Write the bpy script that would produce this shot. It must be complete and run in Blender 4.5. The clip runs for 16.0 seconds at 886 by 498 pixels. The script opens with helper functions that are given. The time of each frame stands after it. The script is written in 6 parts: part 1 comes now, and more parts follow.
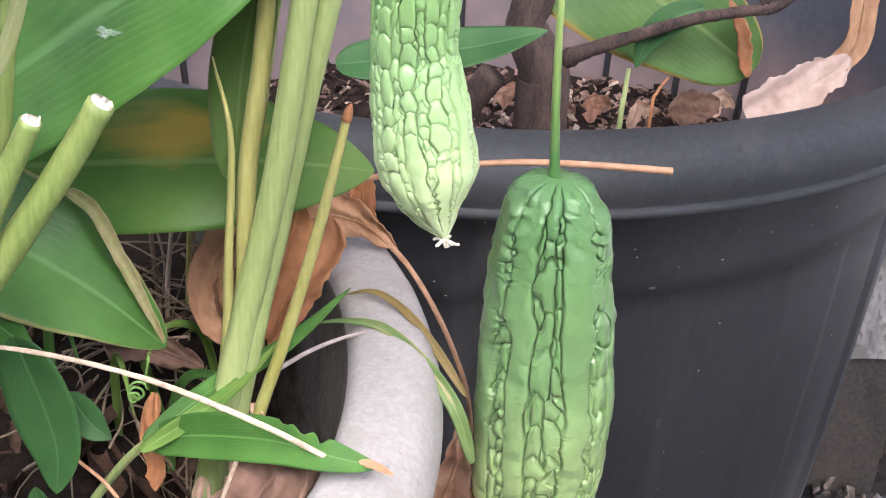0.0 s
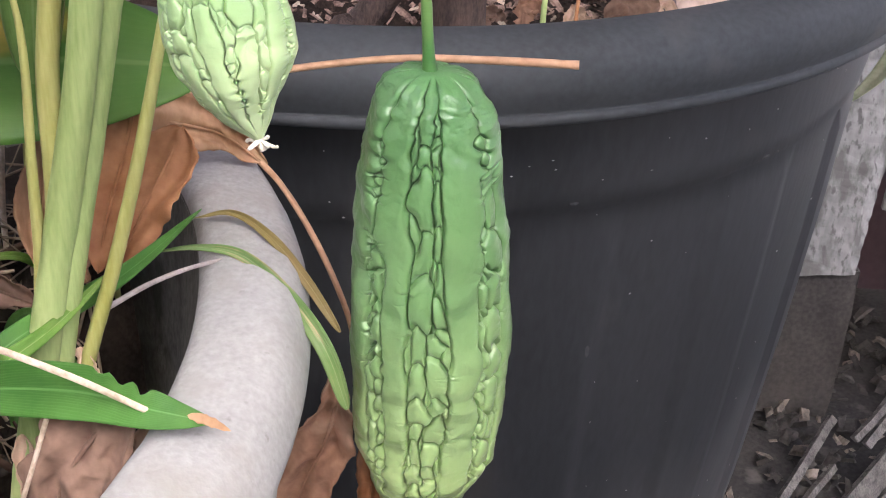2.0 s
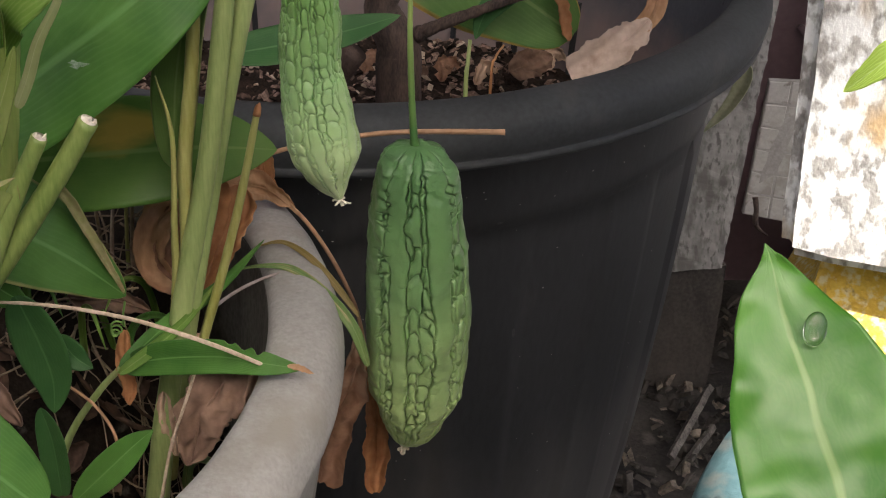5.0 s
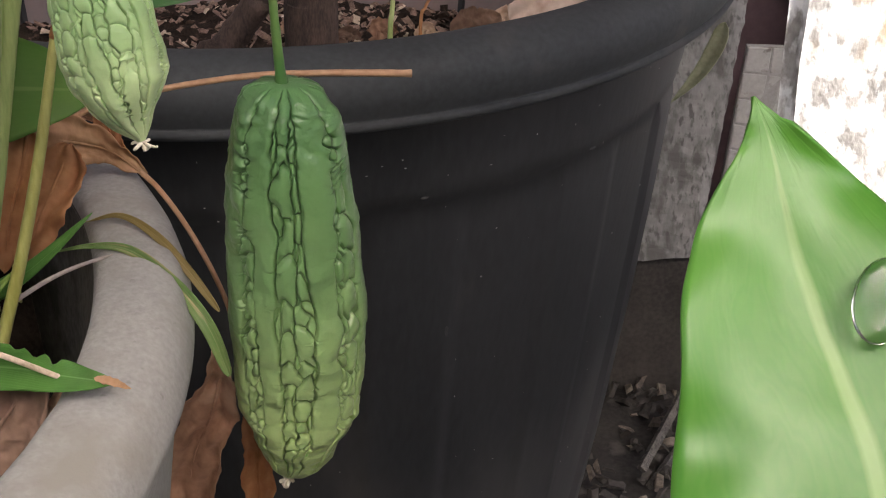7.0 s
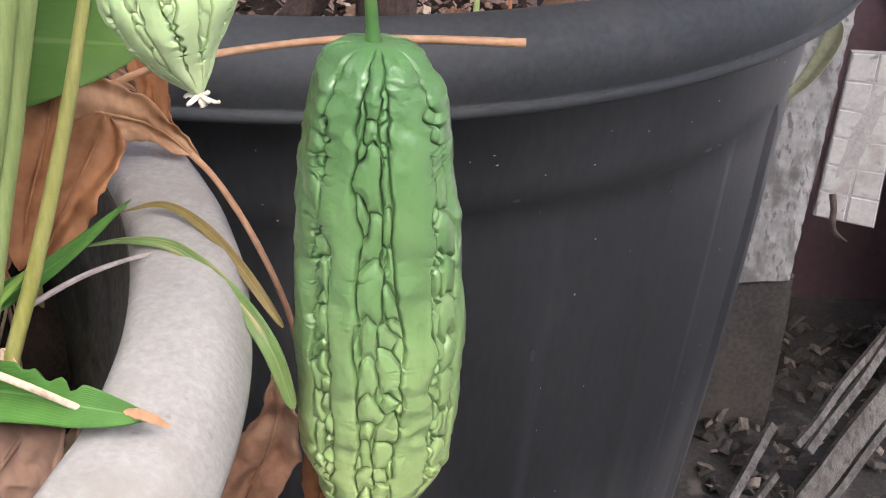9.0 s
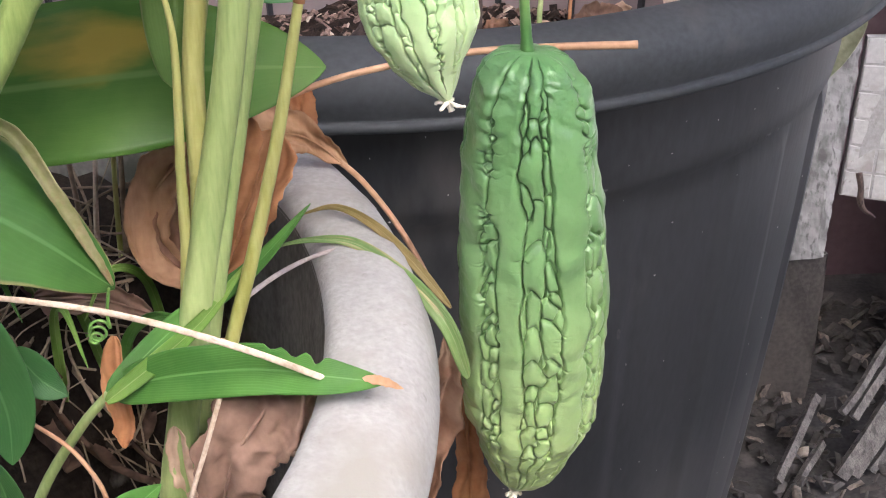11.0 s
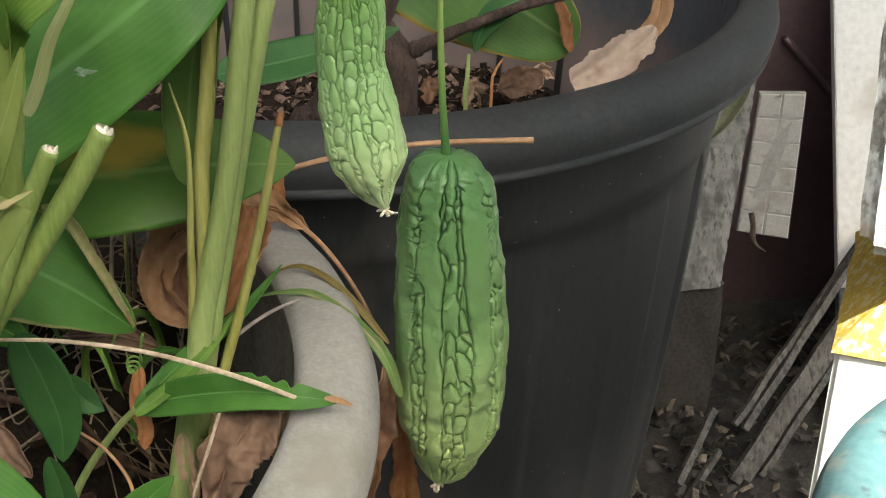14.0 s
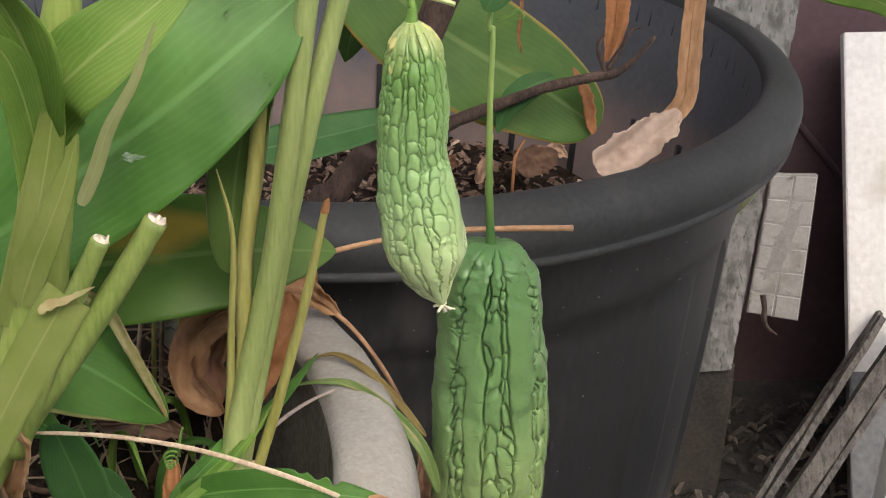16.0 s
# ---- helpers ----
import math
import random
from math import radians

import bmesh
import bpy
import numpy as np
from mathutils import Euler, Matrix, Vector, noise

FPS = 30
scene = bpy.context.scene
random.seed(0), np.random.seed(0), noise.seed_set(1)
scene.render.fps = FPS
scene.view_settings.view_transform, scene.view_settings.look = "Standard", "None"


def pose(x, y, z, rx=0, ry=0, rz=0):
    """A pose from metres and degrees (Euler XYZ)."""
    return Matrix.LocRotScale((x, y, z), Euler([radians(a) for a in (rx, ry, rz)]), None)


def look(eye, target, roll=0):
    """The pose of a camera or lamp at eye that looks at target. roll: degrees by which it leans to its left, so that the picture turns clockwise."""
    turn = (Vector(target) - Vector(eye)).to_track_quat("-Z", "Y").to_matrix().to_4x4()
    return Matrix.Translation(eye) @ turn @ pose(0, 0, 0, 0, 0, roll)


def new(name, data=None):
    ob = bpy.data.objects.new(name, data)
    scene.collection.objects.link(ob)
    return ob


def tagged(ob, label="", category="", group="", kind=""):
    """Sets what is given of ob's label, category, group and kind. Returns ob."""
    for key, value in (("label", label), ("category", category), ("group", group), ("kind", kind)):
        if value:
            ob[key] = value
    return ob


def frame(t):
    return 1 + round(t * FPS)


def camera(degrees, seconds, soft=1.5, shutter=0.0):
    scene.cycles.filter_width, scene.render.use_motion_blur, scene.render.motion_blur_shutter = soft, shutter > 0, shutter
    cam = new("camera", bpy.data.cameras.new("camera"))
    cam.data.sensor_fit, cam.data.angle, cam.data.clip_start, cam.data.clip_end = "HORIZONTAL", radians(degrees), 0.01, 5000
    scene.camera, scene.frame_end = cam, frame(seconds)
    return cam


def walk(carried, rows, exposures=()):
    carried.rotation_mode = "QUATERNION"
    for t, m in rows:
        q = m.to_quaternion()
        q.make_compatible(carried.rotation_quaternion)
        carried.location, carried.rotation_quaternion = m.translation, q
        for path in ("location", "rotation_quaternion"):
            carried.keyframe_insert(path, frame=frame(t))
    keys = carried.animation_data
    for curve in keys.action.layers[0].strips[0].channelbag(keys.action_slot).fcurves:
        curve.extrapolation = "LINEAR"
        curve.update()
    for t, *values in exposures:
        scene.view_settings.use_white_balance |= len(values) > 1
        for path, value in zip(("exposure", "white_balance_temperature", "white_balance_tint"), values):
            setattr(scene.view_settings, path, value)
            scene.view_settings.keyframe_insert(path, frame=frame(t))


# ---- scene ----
cam = camera(37.05, 16.0, soft=1.1)
PATH = [
    (0, (-0.0003, -0.3813, 0.8558), (-0.0559, 0.1459, 0.5749), 2.70),
    (0.5, (0.0132, -0.3668, 0.8215), (-0.0339, 0.1563, 0.5314), 2.27),
    (1, (0.0213, -0.3484, 0.8076), (-0.0205, 0.1724, 0.5125), 1.95),
    (1.5, (0.0260, -0.3285, 0.8042), (-0.0126, 0.1837, 0.4941), 2.32),
    (2, (0.0248, -0.3199, 0.8202), (-0.0132, 0.1929, 0.5110), 2.16),
    (2.5, (0.0134, -0.3334, 0.8376), (-0.0224, 0.1792, 0.5279), 2.34),
    (3, (0.0074, -0.3621, 0.8665), (-0.0262, 0.1517, 0.5586), 2.52),
    (3.2, (0.0027, -0.3785, 0.8765), (-0.0280, 0.1361, 0.5694), 2.61),
    (5.3, (0.0014, -0.5130, 0.9283), (0.0153, 0.0060, 0.6276), 1.66),
    (5.5, (0.0083, -0.5090, 0.9269), (0.0269, 0.0099, 0.6262), 1.59),
    (6, (0.0145, -0.4868, 0.9110), (0.0363, 0.0313, 0.6092), 1.33),
    (6.5, (0.0237, -0.4374, 0.8859), (0.0420, 0.0817, 0.5855), 1.29),
    (7, (0.0374, -0.3887, 0.8464), (0.0525, 0.1305, 0.5459), 1.63),
    (7.5, (0.0320, -0.3620, 0.8262), (0.0431, 0.1582, 0.5277), 2.15),
    (8, (0.0213, -0.3353, 0.8227), (0.0257, 0.1844, 0.5229), 3.73),
    (8.2, (0.0202, -0.3172, 0.8056), (0.0201, 0.2031, 0.5067), 3.31),
    (10.3, (0.0004, -0.3048, 0.7931), (0.0047, 0.2186, 0.4997), 0.79),
    (10.5, (-0.0057, -0.3166, 0.7935), (-0.0010, 0.2061, 0.4990), 0.29),
    (11, (-0.0343, -0.3569, 0.8134), (-0.0331, 0.1681, 0.5228), -0.91),
    (11.5, (-0.0233, -0.3669, 0.8299), (-0.0195, 0.1595, 0.5420), -0.59),
    (12, (-0.0352, -0.3916, 0.8464), (-0.0296, 0.1371, 0.5627), -0.49),
    (12.5, (-0.0361, -0.4256, 0.8674), (-0.0292, 0.1032, 0.5840), -0.50),
    (13, (-0.0489, -0.4988, 0.8957), (-0.0370, 0.0288, 0.6103), -0.18),
    (13.5, (-0.0402, -0.4946, 0.8941), (-0.0209, 0.0323, 0.6079), 0.09),
    (14, (-0.0330, -0.4713, 0.8952), (-0.0059, 0.0557, 0.6097), 0.69),
    (14.5, (-0.0139, -0.3958, 0.8733), (0.0180, 0.1373, 0.5998), 1.23),
    (15, (-0.0196, -0.3642, 0.8609), (0.0107, 0.1744, 0.5982), 1.36),
    (15.5, (-0.0401, -0.4053, 0.8880), (-0.0043, 0.1376, 0.6352), 2.14),
    (16, (-0.0565, -0.4536, 0.8965), (-0.0220, 0.0870, 0.6385), 1.90),
]
EXPOSURES = [(0, 2.72, 5750, 15), (1.5, 2.5, 5850, 13), (3.2, 2.75, 5650, 14), (5.3, 1.08, 6500, 8), (6, 1.05, 6500, 8), (6.5, 1.3, 6400, 9), (7, 1.45, 6400, 11), (7.5, 2.0, 6150, 12), (8, 2.36, 6000, 11), (10.3, 2.55, 5900, 12), (11.5, 2.62, 5750, 12), (12.5, 2.42, 5650, 13), (13, 2.2, 5750, 9), (13.5, 1.85, 6350, -3), (14, 1.7, 6500, -3), (14.5, 1.58, 6500, -2), (15, 1.88, 6300, 9), (15.5, 2.03, 6200, 11), (16, 1.88, 6550, 6)]
walk(cam, [(t, look(eye, target, roll)) for t, eye, target, roll in PATH], EXPOSURES)


# ---- light ----
world = bpy.data.worlds.new("sky")
scene.world = world
world.use_nodes = True
wn = world.node_tree.nodes
sky = wn.new("ShaderNodeTexSky")
sky.sky_type, sky.sun_disc = "NISHITA", False
sky.sun_elevation, sky.sun_rotation = radians(62), radians(162)
sky.air_density, sky.dust_density, sky.ozone_density = 0.7, 7.0, 0.0
wn["Background"].inputs[1].default_value = 0.15
world.node_tree.links.new(sky.outputs[0], wn["Background"].inputs[0])
sun_data = bpy.data.lights.new("sun", "SUN")
sun_data.energy, sun_data.angle, sun_data.color = 5.5, radians(0.8), (1.0, 0.95, 0.88)
sun = new("sun", sun_data)
SUN_AZ, SUN_EL = radians(-72), radians(62)
SUN_DIR = Vector((math.cos(SUN_AZ) * math.cos(SUN_EL), math.sin(SUN_AZ) * math.cos(SUN_EL), math.sin(SUN_EL)))
sun.matrix_world = look(SUN_DIR * 5, (0, 0, 0))


# ---- materials ----
def mat(name, dark, light, scale=40, fine=300, rough=0.6, bump=0.3, stain=None, stain_scale=12, stain_at=0.6,
        metal=0.0, spec=0.5, rand=0.0, stretch=(1, 1, 1), glow_through=0.0, rust=None, rust_scale=22, rust_at=0.56):
    m = bpy.data.materials.new(name)
    m.use_nodes = True
    nt, b = m.node_tree, m.node_tree.nodes["Principled BSDF"]
    n, link = nt.nodes, nt.links.new
    tc = n.new("ShaderNodeTexCoord")
    mp = n.new("ShaderNodeMapping")
    mp.inputs["Scale"].default_value = stretch
    link(tc.outputs["Object"], mp.inputs[0])
    big, small = n.new("ShaderNodeTexNoise"), n.new("ShaderNodeTexNoise")
    big.inputs["Scale"].default_value, big.inputs["Detail"].default_value = scale, 6
    small.inputs["Scale"].default_value, small.inputs["Detail"].default_value = fine, 3
    link(mp.outputs[0], big.inputs["Vector"])
    link(mp.outputs[0], small.inputs["Vector"])
    add = n.new("ShaderNodeMath")
    add.operation = "MULTIPLY_ADD"
    add.inputs[1].default_value = 0.45
    link(small.outputs["Fac"], add.inputs[0])
    half = n.new("ShaderNodeMath")
    half.operation = "MULTIPLY"
    half.inputs[1].default_value = 0.55
    link(big.outputs["Fac"], half.inputs[0])
    link(half.outputs[0], add.inputs[2])
    ramp = n.new("ShaderNodeValToRGB")
    ramp.color_ramp.elements[0].position, ramp.color_ramp.elements[1].position = 0.36, 0.64
    ramp.color_ramp.elements[0].color, ramp.color_ramp.elements[1].color = (*dark, 1), (*light, 1)
    link(add.outputs[0], ramp.inputs[0])
    colour = ramp.outputs[0]
    for stain, stain_scale, stain_at in ((stain, stain_scale, stain_at), (rust, rust_scale, rust_at)):
        if not stain:
            continue
        st = n.new("ShaderNodeTexNoise")
        st.inputs["Scale"].default_value, st.inputs["Detail"].default_value = stain_scale, 8
        link(mp.outputs[0], st.inputs["Vector"])
        sr = n.new("ShaderNodeValToRGB")
        sr.color_ramp.elements[0].position, sr.color_ramp.elements[1].position = stain_at - 0.06, stain_at + 0.06
        link(st.outputs["Fac"], sr.inputs[0])
        mx = n.new("ShaderNodeMix")
        mx.data_type = "RGBA"
        link(sr.outputs[0], mx.inputs["Factor"])
        link(colour, mx.inputs["A"])
        mx.inputs["B"].default_value = (*stain, 1)
        colour = mx.outputs["Result"]
    if rand:
        oi = n.new("ShaderNodeObjectInfo")
        hs = n.new("ShaderNodeHueSaturation")
        mr = n.new("ShaderNodeMapRange")
        mr.inputs["To Min"].default_value, mr.inputs["To Max"].default_value = 1 - rand, 1 + rand
        link(oi.outputs["Random"], mr.inputs["Value"])
        link(mr.outputs[0], hs.inputs["Value"])
        link(colour, hs.inputs["Color"])
        colour = hs.outputs[0]
    link(colour, b.inputs["Base Color"])
    b.inputs["Roughness"].default_value = rough
    b.inputs["Metallic"].default_value = metal
    b.inputs["Specular IOR Level"].default_value = spec
    bp = n.new("ShaderNodeBump")
    bp.inputs["Strength"].default_value, bp.inputs["Distance"].default_value = bump, 0.002
    link(add.outputs[0], bp.inputs["Height"])
    link(bp.outputs[0], b.inputs["Normal"])
    if glow_through:
        tr = n.new("ShaderNodeBsdfTranslucent")
        link(colour, tr.inputs[0])
        ms = n.new("ShaderNodeMixShader")
        ms.inputs[0].default_value = glow_through
        link(b.outputs[0], ms.inputs[1])
        link(tr.outputs[0], ms.inputs[2])
        link(ms.outputs[0], n["Material Output"].inputs[0])
    return m


def leaf_mat(name, dark, light, vein, veins=26, slant=2.2, rough=0.42, patch=None, patch_at=0.62, patch_spot=None, through_light=0.3, edge=None, contrast=0.16, relief=0.18, spec=0.3):
    """Leaf blade: u runs along the midrib, v across it."""
    m = bpy.data.materials.new(name)
    m.use_nodes = True
    nt, b = m.node_tree, m.node_tree.nodes["Principled BSDF"]
    n, link = nt.nodes, nt.links.new

    def math_node(op, a, c=None, third=None):
        k = n.new("ShaderNodeMath")
        k.operation = op
        for i, v in enumerate((a, c, third)):
            if v is None:
                continue
            if isinstance(v, (int, float)):
                k.inputs[i].default_value = v
            else:
                link(v, k.inputs[i])
        return k.outputs[0]

    uv = n.new("ShaderNodeUVMap")
    sep = n.new("ShaderNodeSeparateXYZ")
    link(uv.outputs[0], sep.inputs[0])
    across = math_node("ABSOLUTE", math_node("SUBTRACT", sep.outputs[1], 0.5))
    wob = n.new("ShaderNodeTexNoise")
    wob.inputs["Scale"].default_value, wob.inputs["Detail"].default_value = 5, 4
    link(uv.outputs[0], wob.inputs["Vector"])
    phase = math_node("SUBTRACT", math_node("MULTIPLY", sep.outputs[0], veins), math_node("MULTIPLY", across, veins * slant))
    phase = math_node("ADD", phase, math_node("MULTIPLY", wob.outputs["Fac"], 2.6))
    line = math_node("POWER", math_node("MULTIPLY_ADD", math_node("SINE", math_node("MULTIPLY", phase, 6.283)), 0.5, 0.5), 3.0)
    fine = math_node("MULTIPLY_ADD", math_node("SINE", math_node("MULTIPLY", phase, 31.0)), 0.5, 0.5)
    tc = n.new("ShaderNodeTexCoord")
    noise_node = n.new("ShaderNodeTexNoise")
    noise_node.inputs["Scale"].default_value, noise_node.inputs["Detail"].default_value = 35, 6
    link(tc.outputs["Object"], noise_node.inputs["Vector"])
    ramp = n.new("ShaderNodeValToRGB")
    ramp.color_ramp.elements[0].position, ramp.color_ramp.elements[1].position = 0.35, 0.68
    ramp.color_ramp.elements[0].color, ramp.color_ramp.elements[1].color = (*dark, 1), (*light, 1)
    link(noise_node.outputs["Fac"], ramp.inputs[0])
    colour = ramp.outputs[0]

    def over(colour, fac, top):
        mx = n.new("ShaderNodeMix")
        mx.data_type = "RGBA"
        link(fac, mx.inputs["Factor"])
        link(colour, mx.inputs["A"])
        mx.inputs["B"].default_value = (*top, 1)
        return mx.outputs["Result"]

    colour = over(colour, math_node("MULTIPLY", math_node("MULTIPLY", line, noise_node.outputs["Fac"]), contrast * 2), vein)
    colour = over(colour, math_node("MULTIPLY", fine, 0.045), vein)
    if patch:
        pn = n.new("ShaderNodeTexNoise")
        pn.inputs["Scale"].default_value, pn.inputs["Detail"].default_value = 3.2, 6
        link(uv.outputs[0], pn.inputs["Vector"])
        mr = n.new("ShaderNodeMapRange")
        mr.inputs["From Min"].default_value, mr.inputs["From Max"].default_value = patch_at - 0.06, patch_at + 0.12
        link(pn.outputs["Fac"], mr.inputs["Value"])
        fac = mr.outputs[0]
        if patch_spot:
            pu, pv, du, dv = patch_spot
            far = math_node("ADD", math_node("ABSOLUTE", math_node("MULTIPLY", math_node("SUBTRACT", sep.outputs[0], pu), 1 / du)), math_node("ABSOLUTE", math_node("MULTIPLY", math_node("SUBTRACT", sep.outputs[1], pv), 1 / dv)))
            mr.inputs["From Min"].default_value, mr.inputs["From Max"].default_value = 1.3, 0.4
            link(math_node("ADD", far, math_node("MULTIPLY_ADD", pn.outputs["Fac"], 3.0, -1.5)), mr.inputs["Value"])
        colour = over(colour, fac, patch)
    if edge:
        en = math_node("ADD", across, math_node("MULTIPLY", wob.outputs["Fac"], 0.06))
        mr = n.new("ShaderNodeMapRange")
        mr.inputs["From Min"].default_value, mr.inputs["From Max"].default_value = 0.495, 0.52
        link(en, mr.inputs["Value"])
        colour = over(colour, mr.outputs[0], edge)
    rib = n.new("ShaderNodeMapRange")
    rib.inputs["From Min"].default_value, rib.inputs["From Max"].default_value = 0.03, 0.012
    link(across, rib.inputs["Value"])
    colour = over(colour, math_node("MULTIPLY", rib.outputs[0], 0.6), vein)
    link(colour, b.inputs["Base Color"])
    b.inputs["Roughness"].default_value = rough
    b.inputs["Specular IOR Level"].default_value = spec
    bp = n.new("ShaderNodeBump")
    bp.inputs["Strength"].default_value, bp.inputs["Distance"].default_value = 0.5, 0.0012
    hgt = math_node("ADD", math_node("MULTIPLY", line, -relief), math_node("MULTIPLY", noise_node.outputs["Fac"], 0.8))
    link(hgt, bp.inputs["Height"])
    link(bp.outputs[0], b.inputs["Normal"])
    tr = n.new("ShaderNodeBsdfTranslucent")
    link(colour, tr.inputs[0])
    ms = n.new("ShaderNodeMixShader")
    ms.inputs[0].default_value = through_light
    link(b.outputs[0], ms.inputs[1])
    link(tr.outputs[0], ms.inputs[2])
    link(ms.outputs[0], n["Material Output"].inputs[0])
    return m


def fruit_mat(name, top, middle, bottom, z0, z1, rough=0.28, spots=None):
    """Fruit skin whose green turns paler from the stalk to the tip (world z0 at the tip, z1 at the stalk)."""
    m = bpy.data.materials.new(name)
    m.use_nodes = True
    nt, b = m.node_tree, m.node_tree.nodes["Principled BSDF"]
    n, link = nt.nodes, nt.links.new
    g = n.new("ShaderNodeTexCoord")
    sep = n.new("ShaderNodeSeparateXYZ")
    link(g.outputs["Object"], sep.inputs[0])
    no = n.new("ShaderNodeTexNoise")
    no.inputs["Scale"].default_value, no.inputs["Detail"].default_value = 60, 5
    link(g.outputs["Object"], no.inputs["Vector"])
    mr = n.new("ShaderNodeMapRange")
    mr.inputs["From Min"].default_value, mr.inputs["From Max"].default_value = z0, z1
    link(sep.outputs[2], mr.inputs["Value"])
    ad = n.new("ShaderNodeMath")
    ad.operation = "MULTIPLY_ADD"
    ad.inputs[1].default_value, ad.inputs[2].default_value = 0.22, -0.11
    link(no.outputs["Fac"], ad.inputs[0])
    ad2 = n.new("ShaderNodeMath")
    link(ad.outputs[0], ad2.inputs[0])
    link(mr.outputs[0], ad2.inputs[1])
    ramp = n.new("ShaderNodeValToRGB")
    e = ramp.color_ramp.elements
    e[0].position, e[0].color = 0.0, (*bottom, 1)
    e[1].position, e[1].color = 1.0, (*top, 1)
    mid = e.new(0.5)
    mid.color = (*middle, 1)
    link(ad2.outputs[0], ramp.inputs[0])
    colour = ramp.outputs[0]
    if spots:
        e[len(e) - 1].position = 0.9
        cap = e.new(1.0)
        cap.color = (0.42, 0.5, 0.2, 1)
        vo = n.new("ShaderNodeTexNoise")
        vo.inputs["Scale"].default_value, vo.inputs["Detail"].default_value = 130, 3
        link(g.outputs["Object"], vo.inputs["Vector"])
        band = n.new("ShaderNodeMapRange")
        band.inputs["From Min"].default_value, band.inputs["From Max"].default_value = spots[1] - 0.006, spots[2]
        band.inputs["To Max"].default_value = 0.34
        link(sep.outputs[2], band.inputs["Value"])
        both = n.new("ShaderNodeMath")
        link(vo.outputs["Fac"], both.inputs[0])
        link(band.outputs[0], both.inputs[1])
        cutoff = n.new("ShaderNodeMapRange")
        cutoff.inputs["From Min"].default_value, cutoff.inputs["From Max"].default_value = 0.77, 0.84
        link(both.outputs[0], cutoff.inputs["Value"])
        mx = n.new("ShaderNodeMix")
        mx.data_type = "RGBA"
        link(cutoff.outputs[0], mx.inputs["Factor"])
        link(colour, mx.inputs["A"])
        mx.inputs["B"].default_value = (*spots[0], 1)
        colour = mx.outputs["Result"]
    link(colour, b.inputs["Base Color"])
    b.inputs["Roughness"].default_value = rough
    b.inputs["Subsurface Weight"].default_value = 0.05
    b.inputs["Subsurface Radius"].default_value = (0.002, 0.004, 0.001)
    fine = n.new("ShaderNodeTexNoise")
    fine.inputs["Scale"].default_value, fine.inputs["Detail"].default_value = 420, 4
    link(g.outputs["Object"], fine.inputs["Vector"])
    bp = n.new("ShaderNodeBump")
    bp.inputs["Strength"].default_value, bp.inputs["Distance"].default_value = 0.35, 0.0008
    link(fine.outputs["Fac"], bp.inputs["Height"])
    link(bp.outputs[0], b.inputs["Normal"])
    return m


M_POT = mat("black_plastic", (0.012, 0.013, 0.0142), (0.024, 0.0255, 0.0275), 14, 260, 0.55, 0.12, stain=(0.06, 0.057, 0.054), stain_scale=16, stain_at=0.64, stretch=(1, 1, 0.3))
M_SOIL = mat("dark_soil", (0.012, 0.009, 0.007), (0.05, 0.033, 0.025), 70, 500, 0.95, 1.0, spec=0.15, stain=(0.2, 0.13, 0.1), stain_scale=90, stain_at=0.64)
M_MOULD = mat("leaf_mould", (0.008, 0.0065, 0.005), (0.026, 0.02, 0.015), 60, 500, 0.95, 0.9, spec=0.08, stain=(0.1, 0.088, 0.076), stain_scale=70, stain_at=0.68)
M_LITTER = mat("brown_litter", (0.035, 0.022, 0.015), (0.12, 0.075, 0.052), 30, 260, 0.85, 0.5, spec=0.15)
M_CHIP = mat("bark_chips", (0.09, 0.055, 0.042), (0.4, 0.27, 0.21), 120, 600, 0.9, 0.6)
M_CEMENT = mat("grey_cement", (0.3, 0.294, 0.28), (0.4, 0.393, 0.378), 18, 480, 0.9, 0.35, spec=0.3, stain=(0.21, 0.2, 0.185), stain_scale=210, stain_at=0.73, rust=(0.3, 0.285, 0.255), rust_scale=26, rust_at=0.6)
# Darker cement that carries the shade inside the planter in its colour.
M_CEMENT_SHADE = mat("shaded_cement", (0.08, 0.077, 0.065), (0.17, 0.162, 0.14), 22, 300, 0.85, 0.5, spec=0.2, stain=(0.06, 0.062, 0.045), stain_scale=40, stain_at=0.6)
M_WALL = mat("maroon_paint", (0.105, 0.066, 0.074), (0.145, 0.095, 0.103), 6, 120, 0.45, 0.15, stain=(0.17, 0.125, 0.125), stain_scale=14, stain_at=0.7)
M_WHITE = mat("white_paint", (0.6, 0.58, 0.56), (0.78, 0.77, 0.75), 8, 160, 0.6, 0.15, stain=(0.5, 0.46, 0.4), stain_scale=7, stain_at=0.64)
# Grey for the white board's foot: its shade is put into the colour.
M_BOARD_SHADE = mat("shaded_board", (0.1, 0.105, 0.11), (0.2, 0.205, 0.21), 9, 160, 0.7, 0.3, stain=(0.07, 0.07, 0.07), stain_scale=18, stain_at=0.6)
M_OLDPOST = mat("weathered_post", (0.17, 0.167, 0.16), (0.29, 0.284, 0.272), 14, 160, 0.85, 0.6, spec=0.2, stain=(0.11, 0.107, 0.1), stain_scale=220, stain_at=0.6, stretch=(1, 1, 0.45), rust=(0.12, 0.117, 0.108), rust_scale=70, rust_at=0.54)
M_TILE = mat("dull_white_tile", (0.36, 0.35, 0.33), (0.46, 0.45, 0.43), 25, 260, 0.6, 0.3, stain=(0.2, 0.185, 0.165), stain_scale=110, stain_at=0.68, rust=(0.3, 0.28, 0.25), rust_scale=30, rust_at=0.62)
